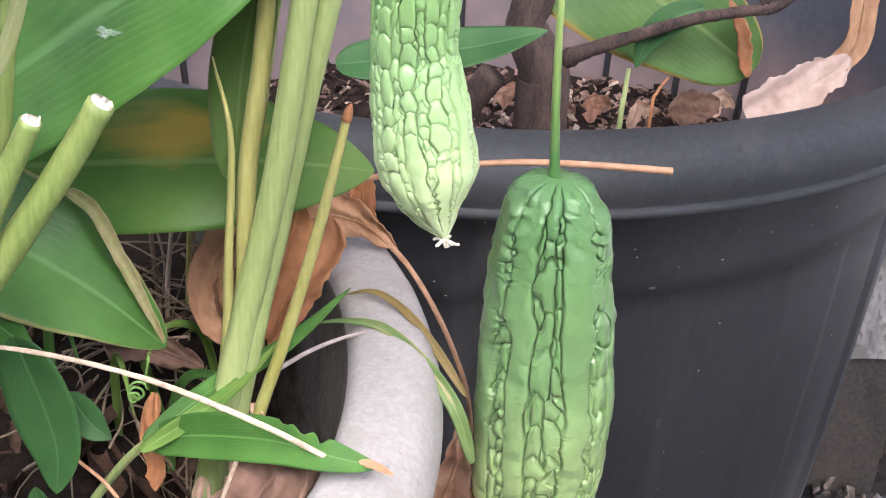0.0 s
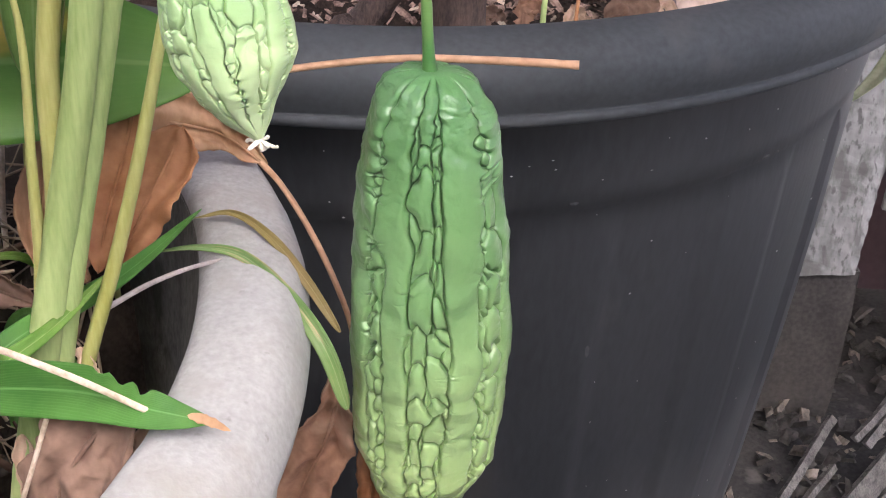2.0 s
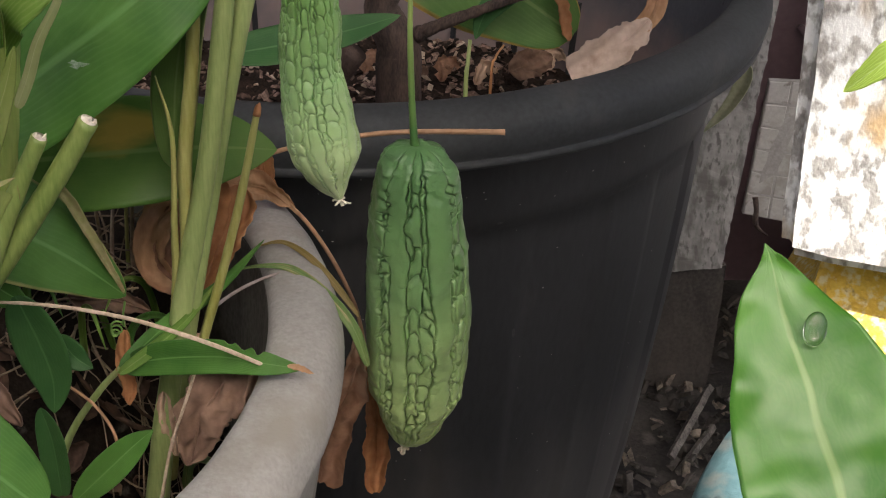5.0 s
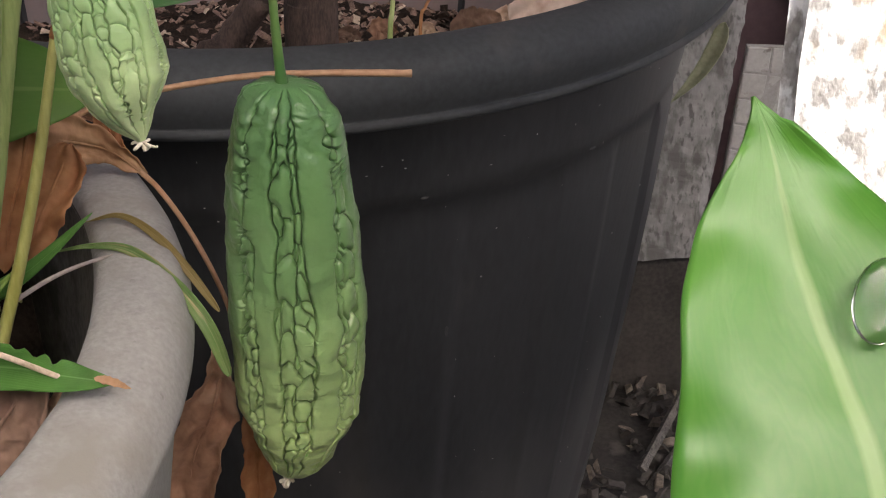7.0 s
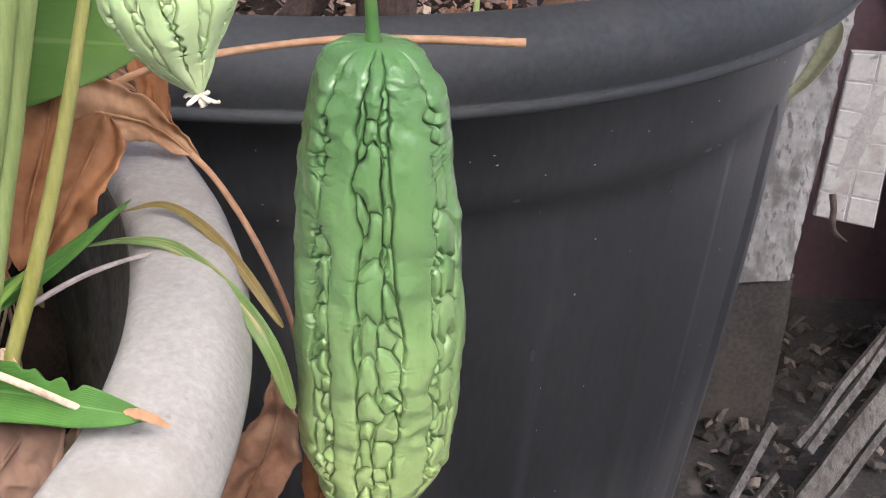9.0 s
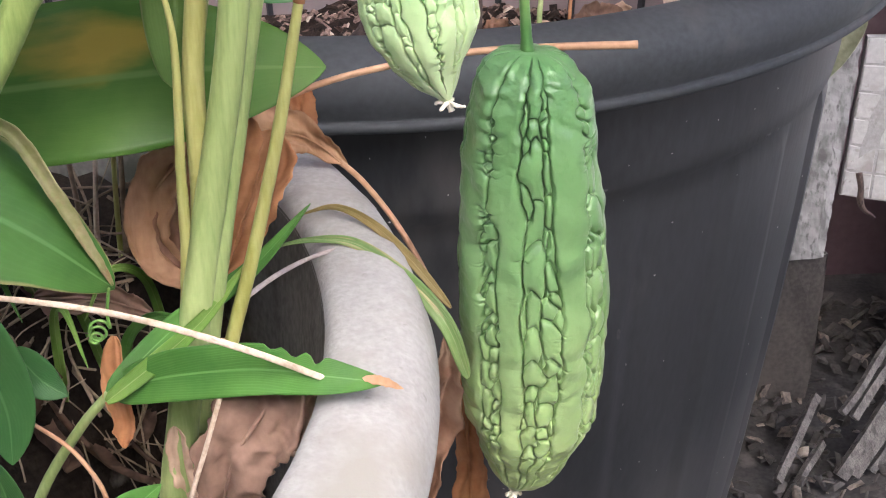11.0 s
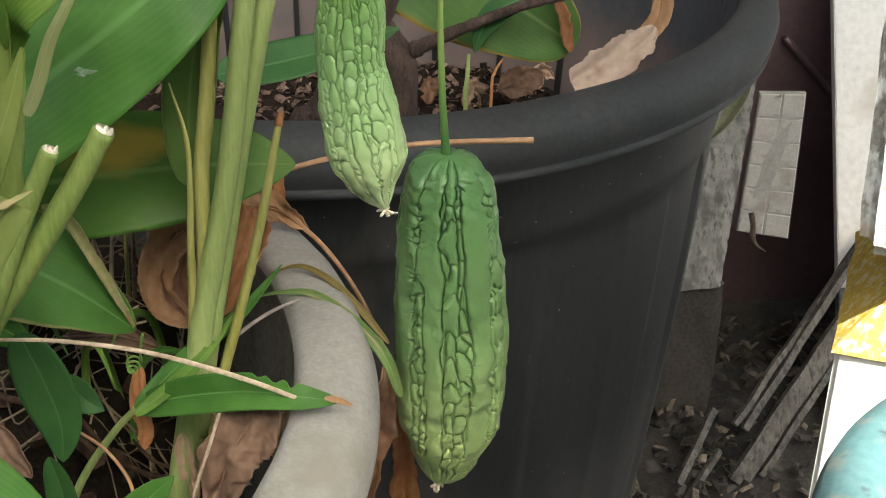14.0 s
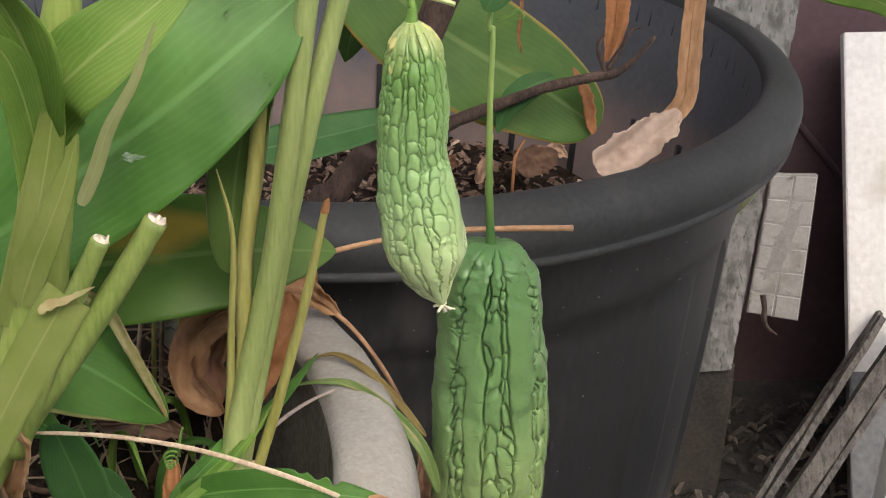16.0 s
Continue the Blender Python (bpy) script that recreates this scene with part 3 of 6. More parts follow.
# ---- big black pot ----
def black_pot():
    pot = thing("plant_pot", "large round dusty black plastic pot filled with soil", "plant pot")
    z = RIM_Z
    prof = [(0.245, z - 0.52), (0.252, z - 0.47), (0.263, z - 0.39), (0.276, z - 0.27), (0.284, z - 0.18), (0.2885, z - 0.115), (0.290, z - 0.1),
            (0.2935, z - 0.096), (0.2955, z - 0.085), (0.298, z - 0.06), (0.3, z - 0.038)]
    seg = 360
    th = np.linspace(0, 2 * np.pi, seg, endpoint=False)
    verts, n = [], len(prof)
    for i, (r, h) in enumerate(prof):
        rib = 0.003 if 1 <= i <= 5 else 0.0
        for k, a in enumerate(th):
            bump = rib * (1 if (k % 24) < 11 else 0)
            verts.append((POT_X + (r + bump) * math.cos(a), POT_Y + (r + bump) * math.sin(a), h))
    faces = [(i * seg + j, i * seg + (j + 1) % seg, (i + 1) * seg + (j + 1) % seg, (i + 1) * seg + j) for i in range(n - 1) for j in range(seg)]
    part("body", mesh_of("pot_body", verts, faces), M_POT, pot)
    rim = [(0.2985, z - 0.034), (0.3208, z - 0.0365), (0.3208, z - 0.0365), (0.3236, z - 0.0362), (0.325, z - 0.0348), (0.3253, z - 0.0332), (0.3248, z - 0.0316), (0.3237, z - 0.0308), (0.3237, z - 0.0308), (0.3248, z - 0.0288), (0.3272, z - 0.0225),
           (0.3282, z - 0.0165), (0.3268, z - 0.0095), (0.3225, z - 0.0035),
           (0.314, z + 0.0), (0.306, z + 0.001), (0.3025, z + 0.0006), (0.3003, z - 0.001), (0.2988, z - 0.005), (0.2972, z - 0.014), (0.2945, z - 0.03)]
    v, f = lathe(rim, 200)
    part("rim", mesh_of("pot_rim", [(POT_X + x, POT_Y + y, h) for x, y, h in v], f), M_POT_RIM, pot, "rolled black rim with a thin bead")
    inner = [(0.2985, z - 0.006), (0.2945, z - 0.03), (0.289, z - 0.08), (0.283, z - 0.13), (0.266, z - 0.3), (0.236, z - 0.5), (0.001, z - 0.505)]
    v, f = lathe(inner, 120)
    part("liner", mesh_of("pot_inner", [(POT_X + x, POT_Y + y, h) for x, y, h in v], f), M_POT_INSIDE, pot, "dusty black inner wall, lightened as if lit by the sky, with soil splashes")
    for k in range(26):
        a = 2 * math.pi * k / 26 + 0.02
        t, o = np.array([-math.sin(a), math.cos(a), 0]), np.array([math.cos(a), math.sin(a), 0])
        vs = [np.array([POT_X, POT_Y, h]) + o * (rr - dd) + t * w for h, rr in ((z - 0.19, 0.278), (z - 0.11, 0.2865)) for dd, w in ((-0.001, -0.003), (0.0045, -0.0022), (0.0045, 0.0022), (-0.001, 0.003))]
        part("inner_rib", mesh_of("inner_rib", vs, [(0, 1, 5, 4), (1, 2, 6, 5), (2, 3, 7, 6), (4, 5, 6, 7)], False), M_POT, pot)
    rng = np.random.default_rng(17)
    flecks = []
    for k in range(170):
        a, h = rng.uniform(-2.4, -0.35), rng.uniform(z - 0.4, z - 0.045)
        r = np.interp(h, [q[1] for q in prof], [q[0] for q in prof]) + 0.0024
        c = np.array([POT_X + r * math.cos(a), POT_Y + r * math.sin(a), h])
        t, up, o = np.array([-math.sin(a), math.cos(a), 0]), np.array([0, 0, 1.0]), np.array([math.cos(a), math.sin(a), 0])
        w, l = rng.uniform(0.0002, 0.0008), rng.uniform(0.0002, 0.0008)
        flecks.append(([c + t * w, c + up * l, c - t * w, c - up * l, c + o * 0.0003], [(0, 1, 4), (1, 2, 4), (2, 3, 4), (3, 0, 4)]))
    part("dust_flecks", join_pieces(flecks, "flecks", False), M_FLECK, pot, "pale dust flecks stuck on the side", kind="stuff")
    for a, h, w, l in ((-1.09, 0.443, 0.0016, 0.011), (-0.772, 0.528, 0.003, 0.001), (-1.16, 0.5295, 0.0022, 0.0008), (-1.33, 0.5245, 0.003, 0.0008)):
        r = np.interp(h, [q[1] for q in prof], [q[0] for q in prof]) + 0.0026
        c = np.array([POT_X + r * math.cos(a), POT_Y + r * math.sin(a), h])
        t, up, o = np.array([-math.sin(a), math.cos(a), 0]), np.array([0.0, 0, 1.0]), np.array([math.cos(a), math.sin(a), 0])
        ring = [c + t * w * math.cos(q) * (1 + 0.3 * math.sin(5 * q)) + up * l * math.sin(q) for q in np.linspace(0, 6.283, 12, endpoint=False)]
        part("scuff", mesh_of("scuff", ring + [c + o * 0.0002], [(k, (k + 1) % 12, 12) for k in range(12)], False), M_SCUFF, pot, "pale scuff mark")
    return pot


# Lighter than the body: the rim's extra sky light is put into its colour.
M_POT_RIM = mat("skylit_dusty_rim", (0.033, 0.036, 0.038), (0.052, 0.057, 0.06), 12, 300, 0.7, 0.12, spec=0.35, stain=(0.075, 0.073, 0.07), stain_scale=16, stain_at=0.68)
M_FLECK = mat("dust_fleck", (0.3, 0.29, 0.27), (0.55, 0.53, 0.5), 80, 400, 0.9, 0.2)
M_SCUFF = mat("scuff", (0.05, 0.05, 0.05), (0.085, 0.083, 0.08), 200, 900, 0.8, 0.2)
# Dusty plastic, lightened far past the outside to paint in light from above.
M_POT_INSIDE = mat("skylit_dusty_plastic", (0.075, 0.083, 0.096), (0.105, 0.114, 0.13), 10, 200, 0.6, 0.15, stain=(0.09, 0.085, 0.085), stain_scale=14, stain_at=0.68)


def splash(m, z_top, z_low, least, most, colour, scale, upright=1.0):
    """Dried mud splashes, thicker towards the ground, over a material's own colour."""
    n, link = m.node_tree.nodes, m.node_tree.links.new
    tc, mp, no, sep, mr, add, mix = (n.new("ShaderNode" + k) for k in ("TexCoord", "Mapping", "TexNoise", "SeparateXYZ", "MapRange", "Math", "Mix"))
    mp.inputs["Scale"].default_value = (1, 1, upright)
    no.inputs["Scale"].default_value, no.inputs["Detail"].default_value = scale, 7
    mr.inputs["From Min"].default_value, mr.inputs["From Max"].default_value = z_top, z_low
    mr.inputs["To Min"].default_value, mr.inputs["To Max"].default_value = least, most
    add.use_clamp, mix.data_type = True, "RGBA"
    link(tc.outputs["Object"], mp.inputs[0])
    link(mp.outputs[0], no.inputs["Vector"])
    link(tc.outputs["Object"], sep.inputs[0])
    link(sep.outputs[2], mr.inputs["Value"])
    link(no.outputs["Fac"], add.inputs[0])
    link(mr.outputs[0], add.inputs[1])
    base = n["Principled BSDF"].inputs["Base Color"]
    link(add.outputs[0], mix.inputs["Factor"])
    link(base.links[0].from_socket, mix.inputs["A"])
    mix.inputs["B"].default_value = (*colour, 1)
    link(mix.outputs["Result"], base)


splash(M_POT_INSIDE, 0.548, 0.495, -0.6, 0.22, (0.27, 0.2, 0.18), 32)
splash(M_POT, 0.40, 0.16, -0.65, 0.1, (0.11, 0.102, 0.094), 14, 0.3)
black_pot()


def soil_disc(name, cx, cy, z, r, seed, label, rough=0.008, mtl=M_SOIL):
    n, seg = 26, 80
    vs = [(cx, cy, z)]
    for i in range(1, n + 1):
        for k in range(seg):
            a = 2 * math.pi * k / seg
            x, y = cx + r * i / n * math.cos(a), cy + r * i / n * math.sin(a)
            vs.append((x, y, z + rough * (noise.noise(Vector((x * 25, y * 25, seed))) + 0.6 * noise.noise(Vector((x * 90, y * 90, seed))))))
    fs = [(0, 1 + k, 1 + (k + 1) % seg) for k in range(seg)]
    fs += [(1 + (i - 1) * seg + k, 1 + i * seg + k, 1 + i * seg + (k + 1) % seg, 1 + (i - 1) * seg + (k + 1) % seg) for i in range(1, n) for k in range(seg)]
    return part(name, mesh_of(name, vs, fs), mtl, None, label, category="soil", kind="stuff")


def chips(name, count, place, size, seed, mtl, label):
    """Loose angular chips, joined."""
    rng = np.random.default_rng(seed)
    pieces = []
    base = np.array([(-1, -0.6, -0.3), (1, -0.5, -0.25), (0.8, 0.6, -0.3), (-0.9, 0.5, -0.2), (-0.7, -0.4, 0.3), (0.7, -0.3, 0.25), (0.5, 0.5, 0.35), (-0.6, 0.3, 0.2)])
    quads = [(0, 3, 2, 1), (4, 5, 6, 7), (0, 1, 5, 4), (1, 2, 6, 5), (2, 3, 7, 6), (3, 0, 4, 7)]
    for _ in range(count):
        s = rng.uniform(*size) * np.array([1, rng.uniform(0.4, 1), rng.uniform(0.3, 1)])
        rot = np.array(Euler(rng.uniform(-0.8, 0.8, 3) + np.array([0, 0, rng.uniform(0, 6)])).to_matrix())
        pieces.append(((base * rng.uniform(0.75, 1.25, base.shape) * s) @ rot.T + place(rng), quads))
    return part(name, join_pieces(pieces, name, False), mtl, None, label, category="litter", kind="stuff")


soil_disc("pot_soil", POT_X, POT_Y, 0.442, 0.276, 3, "dark crumbly soil with bark bits in the black pot", 0.012)


def in_pot(rng):
    a, r = rng.uniform(0, 6.283), 0.27 * math.sqrt(rng.uniform(0, 1))
    x, y = POT_X + r * math.cos(a), POT_Y + r * math.sin(a)
    return np.array([x, y, 0.444 + 0.012 * noise.noise(Vector((x * 25, y * 25, 3)))])


chips("pale_litter", 260, in_pot, (0.002, 0.006), 8, M_STRAW, "pale wood bits on the pot soil")
chips("bark_litter", 1500, in_pot, (0.002, 0.008), 5, M_CHIP, "brown bark chips and crumbs on the pot soil")
chips("soil_clods", 900, in_pot, (0.002, 0.009), 6, M_SOIL, "dark soil clods in the black pot")

# ---- cement planter ----
RING_X, RING_Y, WIDER = -0.3039, -0.0363, 1.026


def cement_planter():
    pl = thing("cement_planter", "round grey cement planter with a thick worn rim", "plant pot")

    def turned(name, prof, label="", mtl=M_CEMENT):
        v, f = lathe(prof, 260)
        v = [(x * WIDER, min(y * WIDER, 0.14 + (y * WIDER - 0.14) * 0.65), z) for x, y, z in v]
        vs = [(RING_X + x * (1 + 0.006 * noise.noise(Vector((x * 12, y * 12, z * 12)))), RING_Y + y * (1 + 0.006 * noise.noise(Vector((x * 12, y * 12, z * 12 + 9)))),
               z + 0.0009 * noise.noise(Vector((x * 60, y * 60, 1)))) for x, y, z in v]
        part(name, mesh_of("planter_" + name, vs, f), mtl, pl, label)

    turned("body", [(0.2, GROUND_Z - 0.01), (0.215, 0.2), (0.232, 0.38), (0.246, 0.5), (0.2545, 0.56), (0.2585, 0.5815), (0.2585, 0.584)])
    turned("rim", [(0.2575, 0.5825), (0.2605, 0.5828), (0.2622, 0.585), (0.2622, 0.5885), (0.2605, 0.594), (0.2585, 0.5985), (0.2555, 0.6022), (0.251, 0.6045), (0.245, 0.6055), (0.238, 0.6058), (0.2335, 0.6052),
                   (0.2308, 0.6036), (0.2292, 0.601), (0.2284, 0.598)], "worn flat grey cement rim with a thin lip")
    turned("inner_wall", [(0.2286, 0.5992), (0.2278, 0.594), (0.225, 0.57), (0.216, 0.5), (0.206, 0.42)], "inner face of the planter, darkened in colour for its shade", M_CEMENT_SHADE)


cement_planter()


def planter_top(x, y):
    """Height of the soil in the planter: heaped away from the black pot, sunk by the rim."""
    a = min(1.0, max(0.0, (-0.115 - x) / 0.06))
    b = min(1.0, max(0.0, (y + 0.05) / 0.08))
    c = min(1.0, max(0.0, (y - 0.02) / 0.05)) * min(1.0, max(0.0, (-0.08 - x) / 0.04))
    return 0.44 + 0.13 * max(a * a * (3 - 2 * a) * (0.1 + 0.9 * b), c * c * (3 - 2 * c))


heap = soil_disc("planter_soil", RING_X, RING_Y, 0.0, 0.216, 11, "dark soil and leaf mould in the cement planter", 0.012, M_MOULD)
for v in heap.data.vertices:
    v.co.z += planter_top(v.co.x, v.co.y)


# ---- things by the wall ----
def white_board():
    t = thing("white_board", "dull white painted board leaning on the maroon wall", "board")
    top, low = Vector((0.42, 0.815, 0.5345)), Vector((0.4219, 0.6600, 0.2440))
    d = (low - top).normalized()
    foot = top + d * ((top.z - GROUND_Z) / -d.z)
    out = Vector((0, d.z, -d.y)).normalized()
    along = Vector((1, 0, 0.035))
    # Below this cut the board is coloured as shaded.
    cut = top + d * ((top.z - 0.235) / -d.z)
    for name, corners, mtl, label in (("sheet", [cut, cut + Vector((0.9, 0, 0)), top + along * 0.9, top], M_WHITE, ""),
                                      ("lower_end", [foot, foot + Vector((0.9, 0, 0)), cut + Vector((0.9, 0, 0)), cut], M_BOARD_SHADE, "lower end of the board, greyed as if in shade")):
        bm = bmesh.new()
        vs = [bm.verts.new(p) for p in corners] + [bm.verts.new(p - out * 0.012) for p in corners]
        for q in ((0, 1, 2, 3), (7, 6, 5, 4), (0, 4, 5, 1), (1, 5, 6, 2), (2, 6, 7, 3), (3, 7, 4, 0)):
            bm.faces.new([vs[k] for k in q])
        bmesh.ops.recalc_face_normals(bm, faces=bm.faces[:])
        bmesh.ops.bevel(bm, geom=bm.edges[:], offset=0.0012, segments=2, affect="EDGES")
        part(name, bm, mtl, t, label)


white_board()


def old_post():
    a, b = Vector((0.2746, 0.6400, 0.2525)), Vector((0.3186, 0.7300, 0.5971))
    mid = a.lerp(b, 0.5)
    post = thing("wooden_post", "broad weathered grey slab leaning behind the pot, speckled with lichen", "board")
    n, d = 70, b - a
    ring = ((1, 0), (0.97, -0.012), (0.5, -0.0135), (0.0, -0.013), (-0.6, -0.0125), (-1.4, -0.013), (-2.2, -0.0125), (-3.0, -0.012), (-3.05, 0.01), (0.98, 0.014))
    vs, fs, m = [], [], len(ring)
    for i in range(n + 1):
        c = a + d * (i / n)
        w = 0.0205 + 0.0012 * noise.noise(Vector((i * 0.5, 2, 1)))
        for u, yy in ring:
            p = c + Vector((u * w, 0.1 * u * w + yy, 0))
            p += Vector((0.0012 * noise.noise(Vector((u * 3, i * 0.6, 1))), 0.0022 * noise.noise(Vector((u * 2.5, i * 0.45, 5))), 0))
            if i in (0, n):
                p.z += (0.007 if i == 0 else 0.004) * noise.noise(Vector((u * 4, i, 2)))
            vs.append(p)
    for i in range(n):
        for k in range(m):
            fs.append((i * m + k, i * m + (k + 1) % m, (i + 1) * m + (k + 1) % m, (i + 1) * m + k))
    fs += [tuple(range(m))[::-1], tuple(n * m + k for k in range(m))]
    part("board", mesh_of("board", vs, fs, False), M_OLDPOST, post)
    c = Vector((0.2791, 0.6300, 0.1323))
    bm = box_bm(c.x - 0.06, c.x + 0.02, c.y + 0.004, c.y + 0.02, GROUND_Z, a.z + 0.002, 0.002)
    bmesh.ops.subdivide_edges(bm, edges=bm.edges[:], cuts=6, use_grid_fill=True)
    for v in bm.verts:
        v.co += Vector((0.004 * noise.noise(v.co * 40), 0.003 * noise.noise(v.co * 50), 0))
    part("foot", bm, M_POST_FOOT, post, "dark crumbling lower end")


M_POST_FOOT = mat("dark_brown_wood", (0.03, 0.026, 0.023), (0.075, 0.066, 0.058), 26, 240, 0.9, 0.6)
old_post()


def tile_board():
    """A leaning sheet of small square tiles, two columns."""
    tl, tr, br, bl = Vector((0.339, 0.729, 0.415)), Vector((0.383, 0.722, 0.417)), Vector((0.383, 0.712, 0.261)), Vector((0.329, 0.714, 0.27))
    board = thing("tile_sheet", "small sheet of dull white square tiles leaning on the wall", "tile")
    off = Vector((0, 0.006, 0))
    bm = bmesh.new()
    vs = [bm.verts.new(p) for p in (bl, br, tr, tl)] + [bm.verts.new(p + off) for p in (bl, br, tr, tl)]
    for q in ((0, 1, 2, 3), (7, 6, 5, 4), (0, 4, 5, 1), (1, 5, 6, 2), (2, 6, 7, 3), (3, 7, 4, 0)):
        bm.faces.new([vs[k] for k in q])
    part("backing", bm, M_GROUT, board)
    rows, cols = 6, 2
    for r in range(rows):
        for c in range(cols):
            pt = lambda u, v: (bl.lerp(br, u)).lerp(tl.lerp(tr, u), v)
            g = 0.011
            u0, u1, v0, v1 = c / cols + g, (c + 1) / cols - g, r / rows + g * 0.4, (r + 1) / rows - g * 0.4
            bm = bmesh.new()
            low = [pt(u0, v0), pt(u1, v0), pt(u1, v1), pt(u0, v1)]
            a = [bm.verts.new(p + Vector((0, -0.0002, 0))) for p in low]
            ctr = sum(low, Vector()) / 4
            b = [bm.verts.new(p.lerp(ctr, 0.09) + Vector((0, -0.0011, 0))) for p in low]
            bm.faces.new(b)
            for k in range(4):
                bm.faces.new((a[k], a[(k + 1) % 4], b[(k + 1) % 4], b[k]))
            part("tile", bm, M_TILE, board)


tile_board()


def lath(name, a, b, w, h, seed, label, group):
    """One split strip of grey wood with uneven edges."""
    rng = np.random.default_rng(seed)
    a, b = Vector(a), Vector(b)
    d = (b - a).normalized()
    bend = min(1.0, (b - a).length / 0.2)
    s = d.cross(Vector((0, -1, 0.3))).normalized()
    u = s.cross(d)
    vs, fs, n = [], [], 26
    for i in range(n + 1):
        c = a.lerp(b, i / n) + s * 0.0016 * bend * noise.noise(Vector((i * 0.2, seed, 0))) + u * 0.0012 * bend * noise.noise(Vector((i * 0.25, seed, 4)))
        for (p, q) in ((-1, -1), (-0.3, -1.15), (0.4, -1), (1, -0.8), (1, 0.8), (-1, 1)):
            j = 1 + 0.05 * noise.noise(Vector((i * 0.6, p * 3, seed + q)))
            vs.append(c + s * (p * w * j) + u * (q * h * j))
    for i in range(n):
        for k in range(6):
            fs.append((i * 6 + k, i * 6 + (k + 1) % 6, (i + 1) * 6 + (k + 1) % 6, (i + 1) * 6 + k))
    fs += [tuple(range(6))[::-1], tuple(n * 6 + k for k in range(6))]
    return part(name, mesh_of(name, vs, fs, False), M_OLDWOOD, None, label, category="wood strip", group=group)


G_LATH = "leaning wood strips"
L_LATH = "weathered grey split wood strip leaning beside the pot"
for k, (a, b, w, h) in enumerate((((0.290, 0.515, 0.172), (0.4500, 0.675, 0.291), 0.0028, 0.003), ((0.302, 0.52, 0.163), (0.4430, 0.652, 0.298), 0.0036, 0.003),
                                  ((0.298, 0.518, 0.104), (0.4650, 0.64, 0.300), 0.0060, 0.004), ((0.309, 0.52, 0.104), (0.4720, 0.64, 0.292), 0.0050, 0.004),
                                  ((0.326, 0.525, 0.104), (0.4790, 0.645, 0.272), 0.0034, 0.003))):
    lath("wood_strip", a, b, w, h, k + 1, L_LATH, G_LATH)
lath("wood_strip", (0.2400, 0.5000, 0.1150), (0.2860, 0.5700, 0.1500), 0.0036, 0.003, 6, "short grey wood strip lying in the debris", G_LATH)
lath("wood_strip", (0.2470, 0.4900, 0.1040), (0.2900, 0.5500, 0.1150), 0.0030, 0.003, 7, "short grey wood strip lying in the debris", G_LATH)


M_RUBBLE = mat("dusty_rubble", (0.07, 0.06, 0.05), (0.24, 0.2, 0.16), 50, 300, 0.95, 0.6)


def on_ground(rng):
    return np.array([rng.uniform(0.18, 0.5), rng.uniform(0.42, 0.8), GROUND_Z + rng.uniform(0, 0.016)])


chips("rubble", 130, on_ground, (0.003, 0.012), 21, M_RUBBLE, "grey rubble and broken bits on the ground")
chips("dark_rubble", 500, on_ground, (0.003, 0.012), 22, M_POST_FOOT, "dark rubble on the ground")

# ---- pedestal planter and teal pot ----
BX, BY, BZ = 0.1382, -0.0575, 0.6655


def block_planter():
    b = thing("block_planter", "square whitewashed cement planter with moss stains on a yellow foot", "plant pot")
    turn = Matrix.Translation((BX, BY, 0)) @ Matrix.Rotation(radians(BLOCK_TURN), 4, "Z")
    bm = box_bm(0, 0.24, 0, BLOCK_D, BZ, BZ + 0.22, 0.006, 3)
    bmesh.ops.subdivide_edges(bm, edges=bm.edges[:], cuts=14, use_grid_fill=True)
    for v in bm.verts:
        v.co += Vector((0.001 * noise.noise(v.co * 60), 0.0009 * noise.noise(v.co * 60 + Vector((7, 0, 0))), 0.0016 * noise.noise(v.co * 50 + Vector((0, 9, 0)))))
        v.co.x -= 0.05 * (v.co.z - BZ)
    bm.transform(turn)
    part("box", bm, M_BLOCK, b)
    bm = bmesh.new()
    loops = []
    for inset, z in ((0.0175, BZ + 0.002), (0.0172, BZ - 0.006), (0.0155, BZ - 0.014), (0.0125, BZ - 0.023), (0.005, BZ - 0.031), (-0.002, BZ - 0.04)):
        lo, hi, back = inset, 0.24 - inset, BLOCK_D - inset
        loops.append([bm.verts.new((px, py, z)) for px, py in ((lo, lo), (hi, lo), (hi, back), (lo, back))])
    for lo, hi in zip(loops, loops[1:]):
        for k in range(4):
            bm.faces.new((lo[k], hi[k], hi[(k + 1) % 4], lo[(k + 1) % 4]))
    bmesh.ops.subdivide_edges(bm, edges=bm.edges[:], cuts=5, use_grid_fill=True)
    for v in bm.verts:
        v.co += Vector((0.0016 * noise.noise(v.co * 60), 0.0016 * noise.noise(v.co * 60 + Vector((5, 0, 0))), 0))
    bm.transform(turn)
    part("foot", bm, M_YELLOW, b, "flaking yellow painted foot")
    bm = box_bm(-0.001, 0.241, -0.001, BLOCK_D + 0.001, GROUND_Z, BZ - 0.039, 0.002)
    bm.transform(turn)
    part("plinth", bm, M_WHITE, b, "bright whitewashed plinth")


BLOCK_TURN, BLOCK_D = -23, 0.1
block_planter()


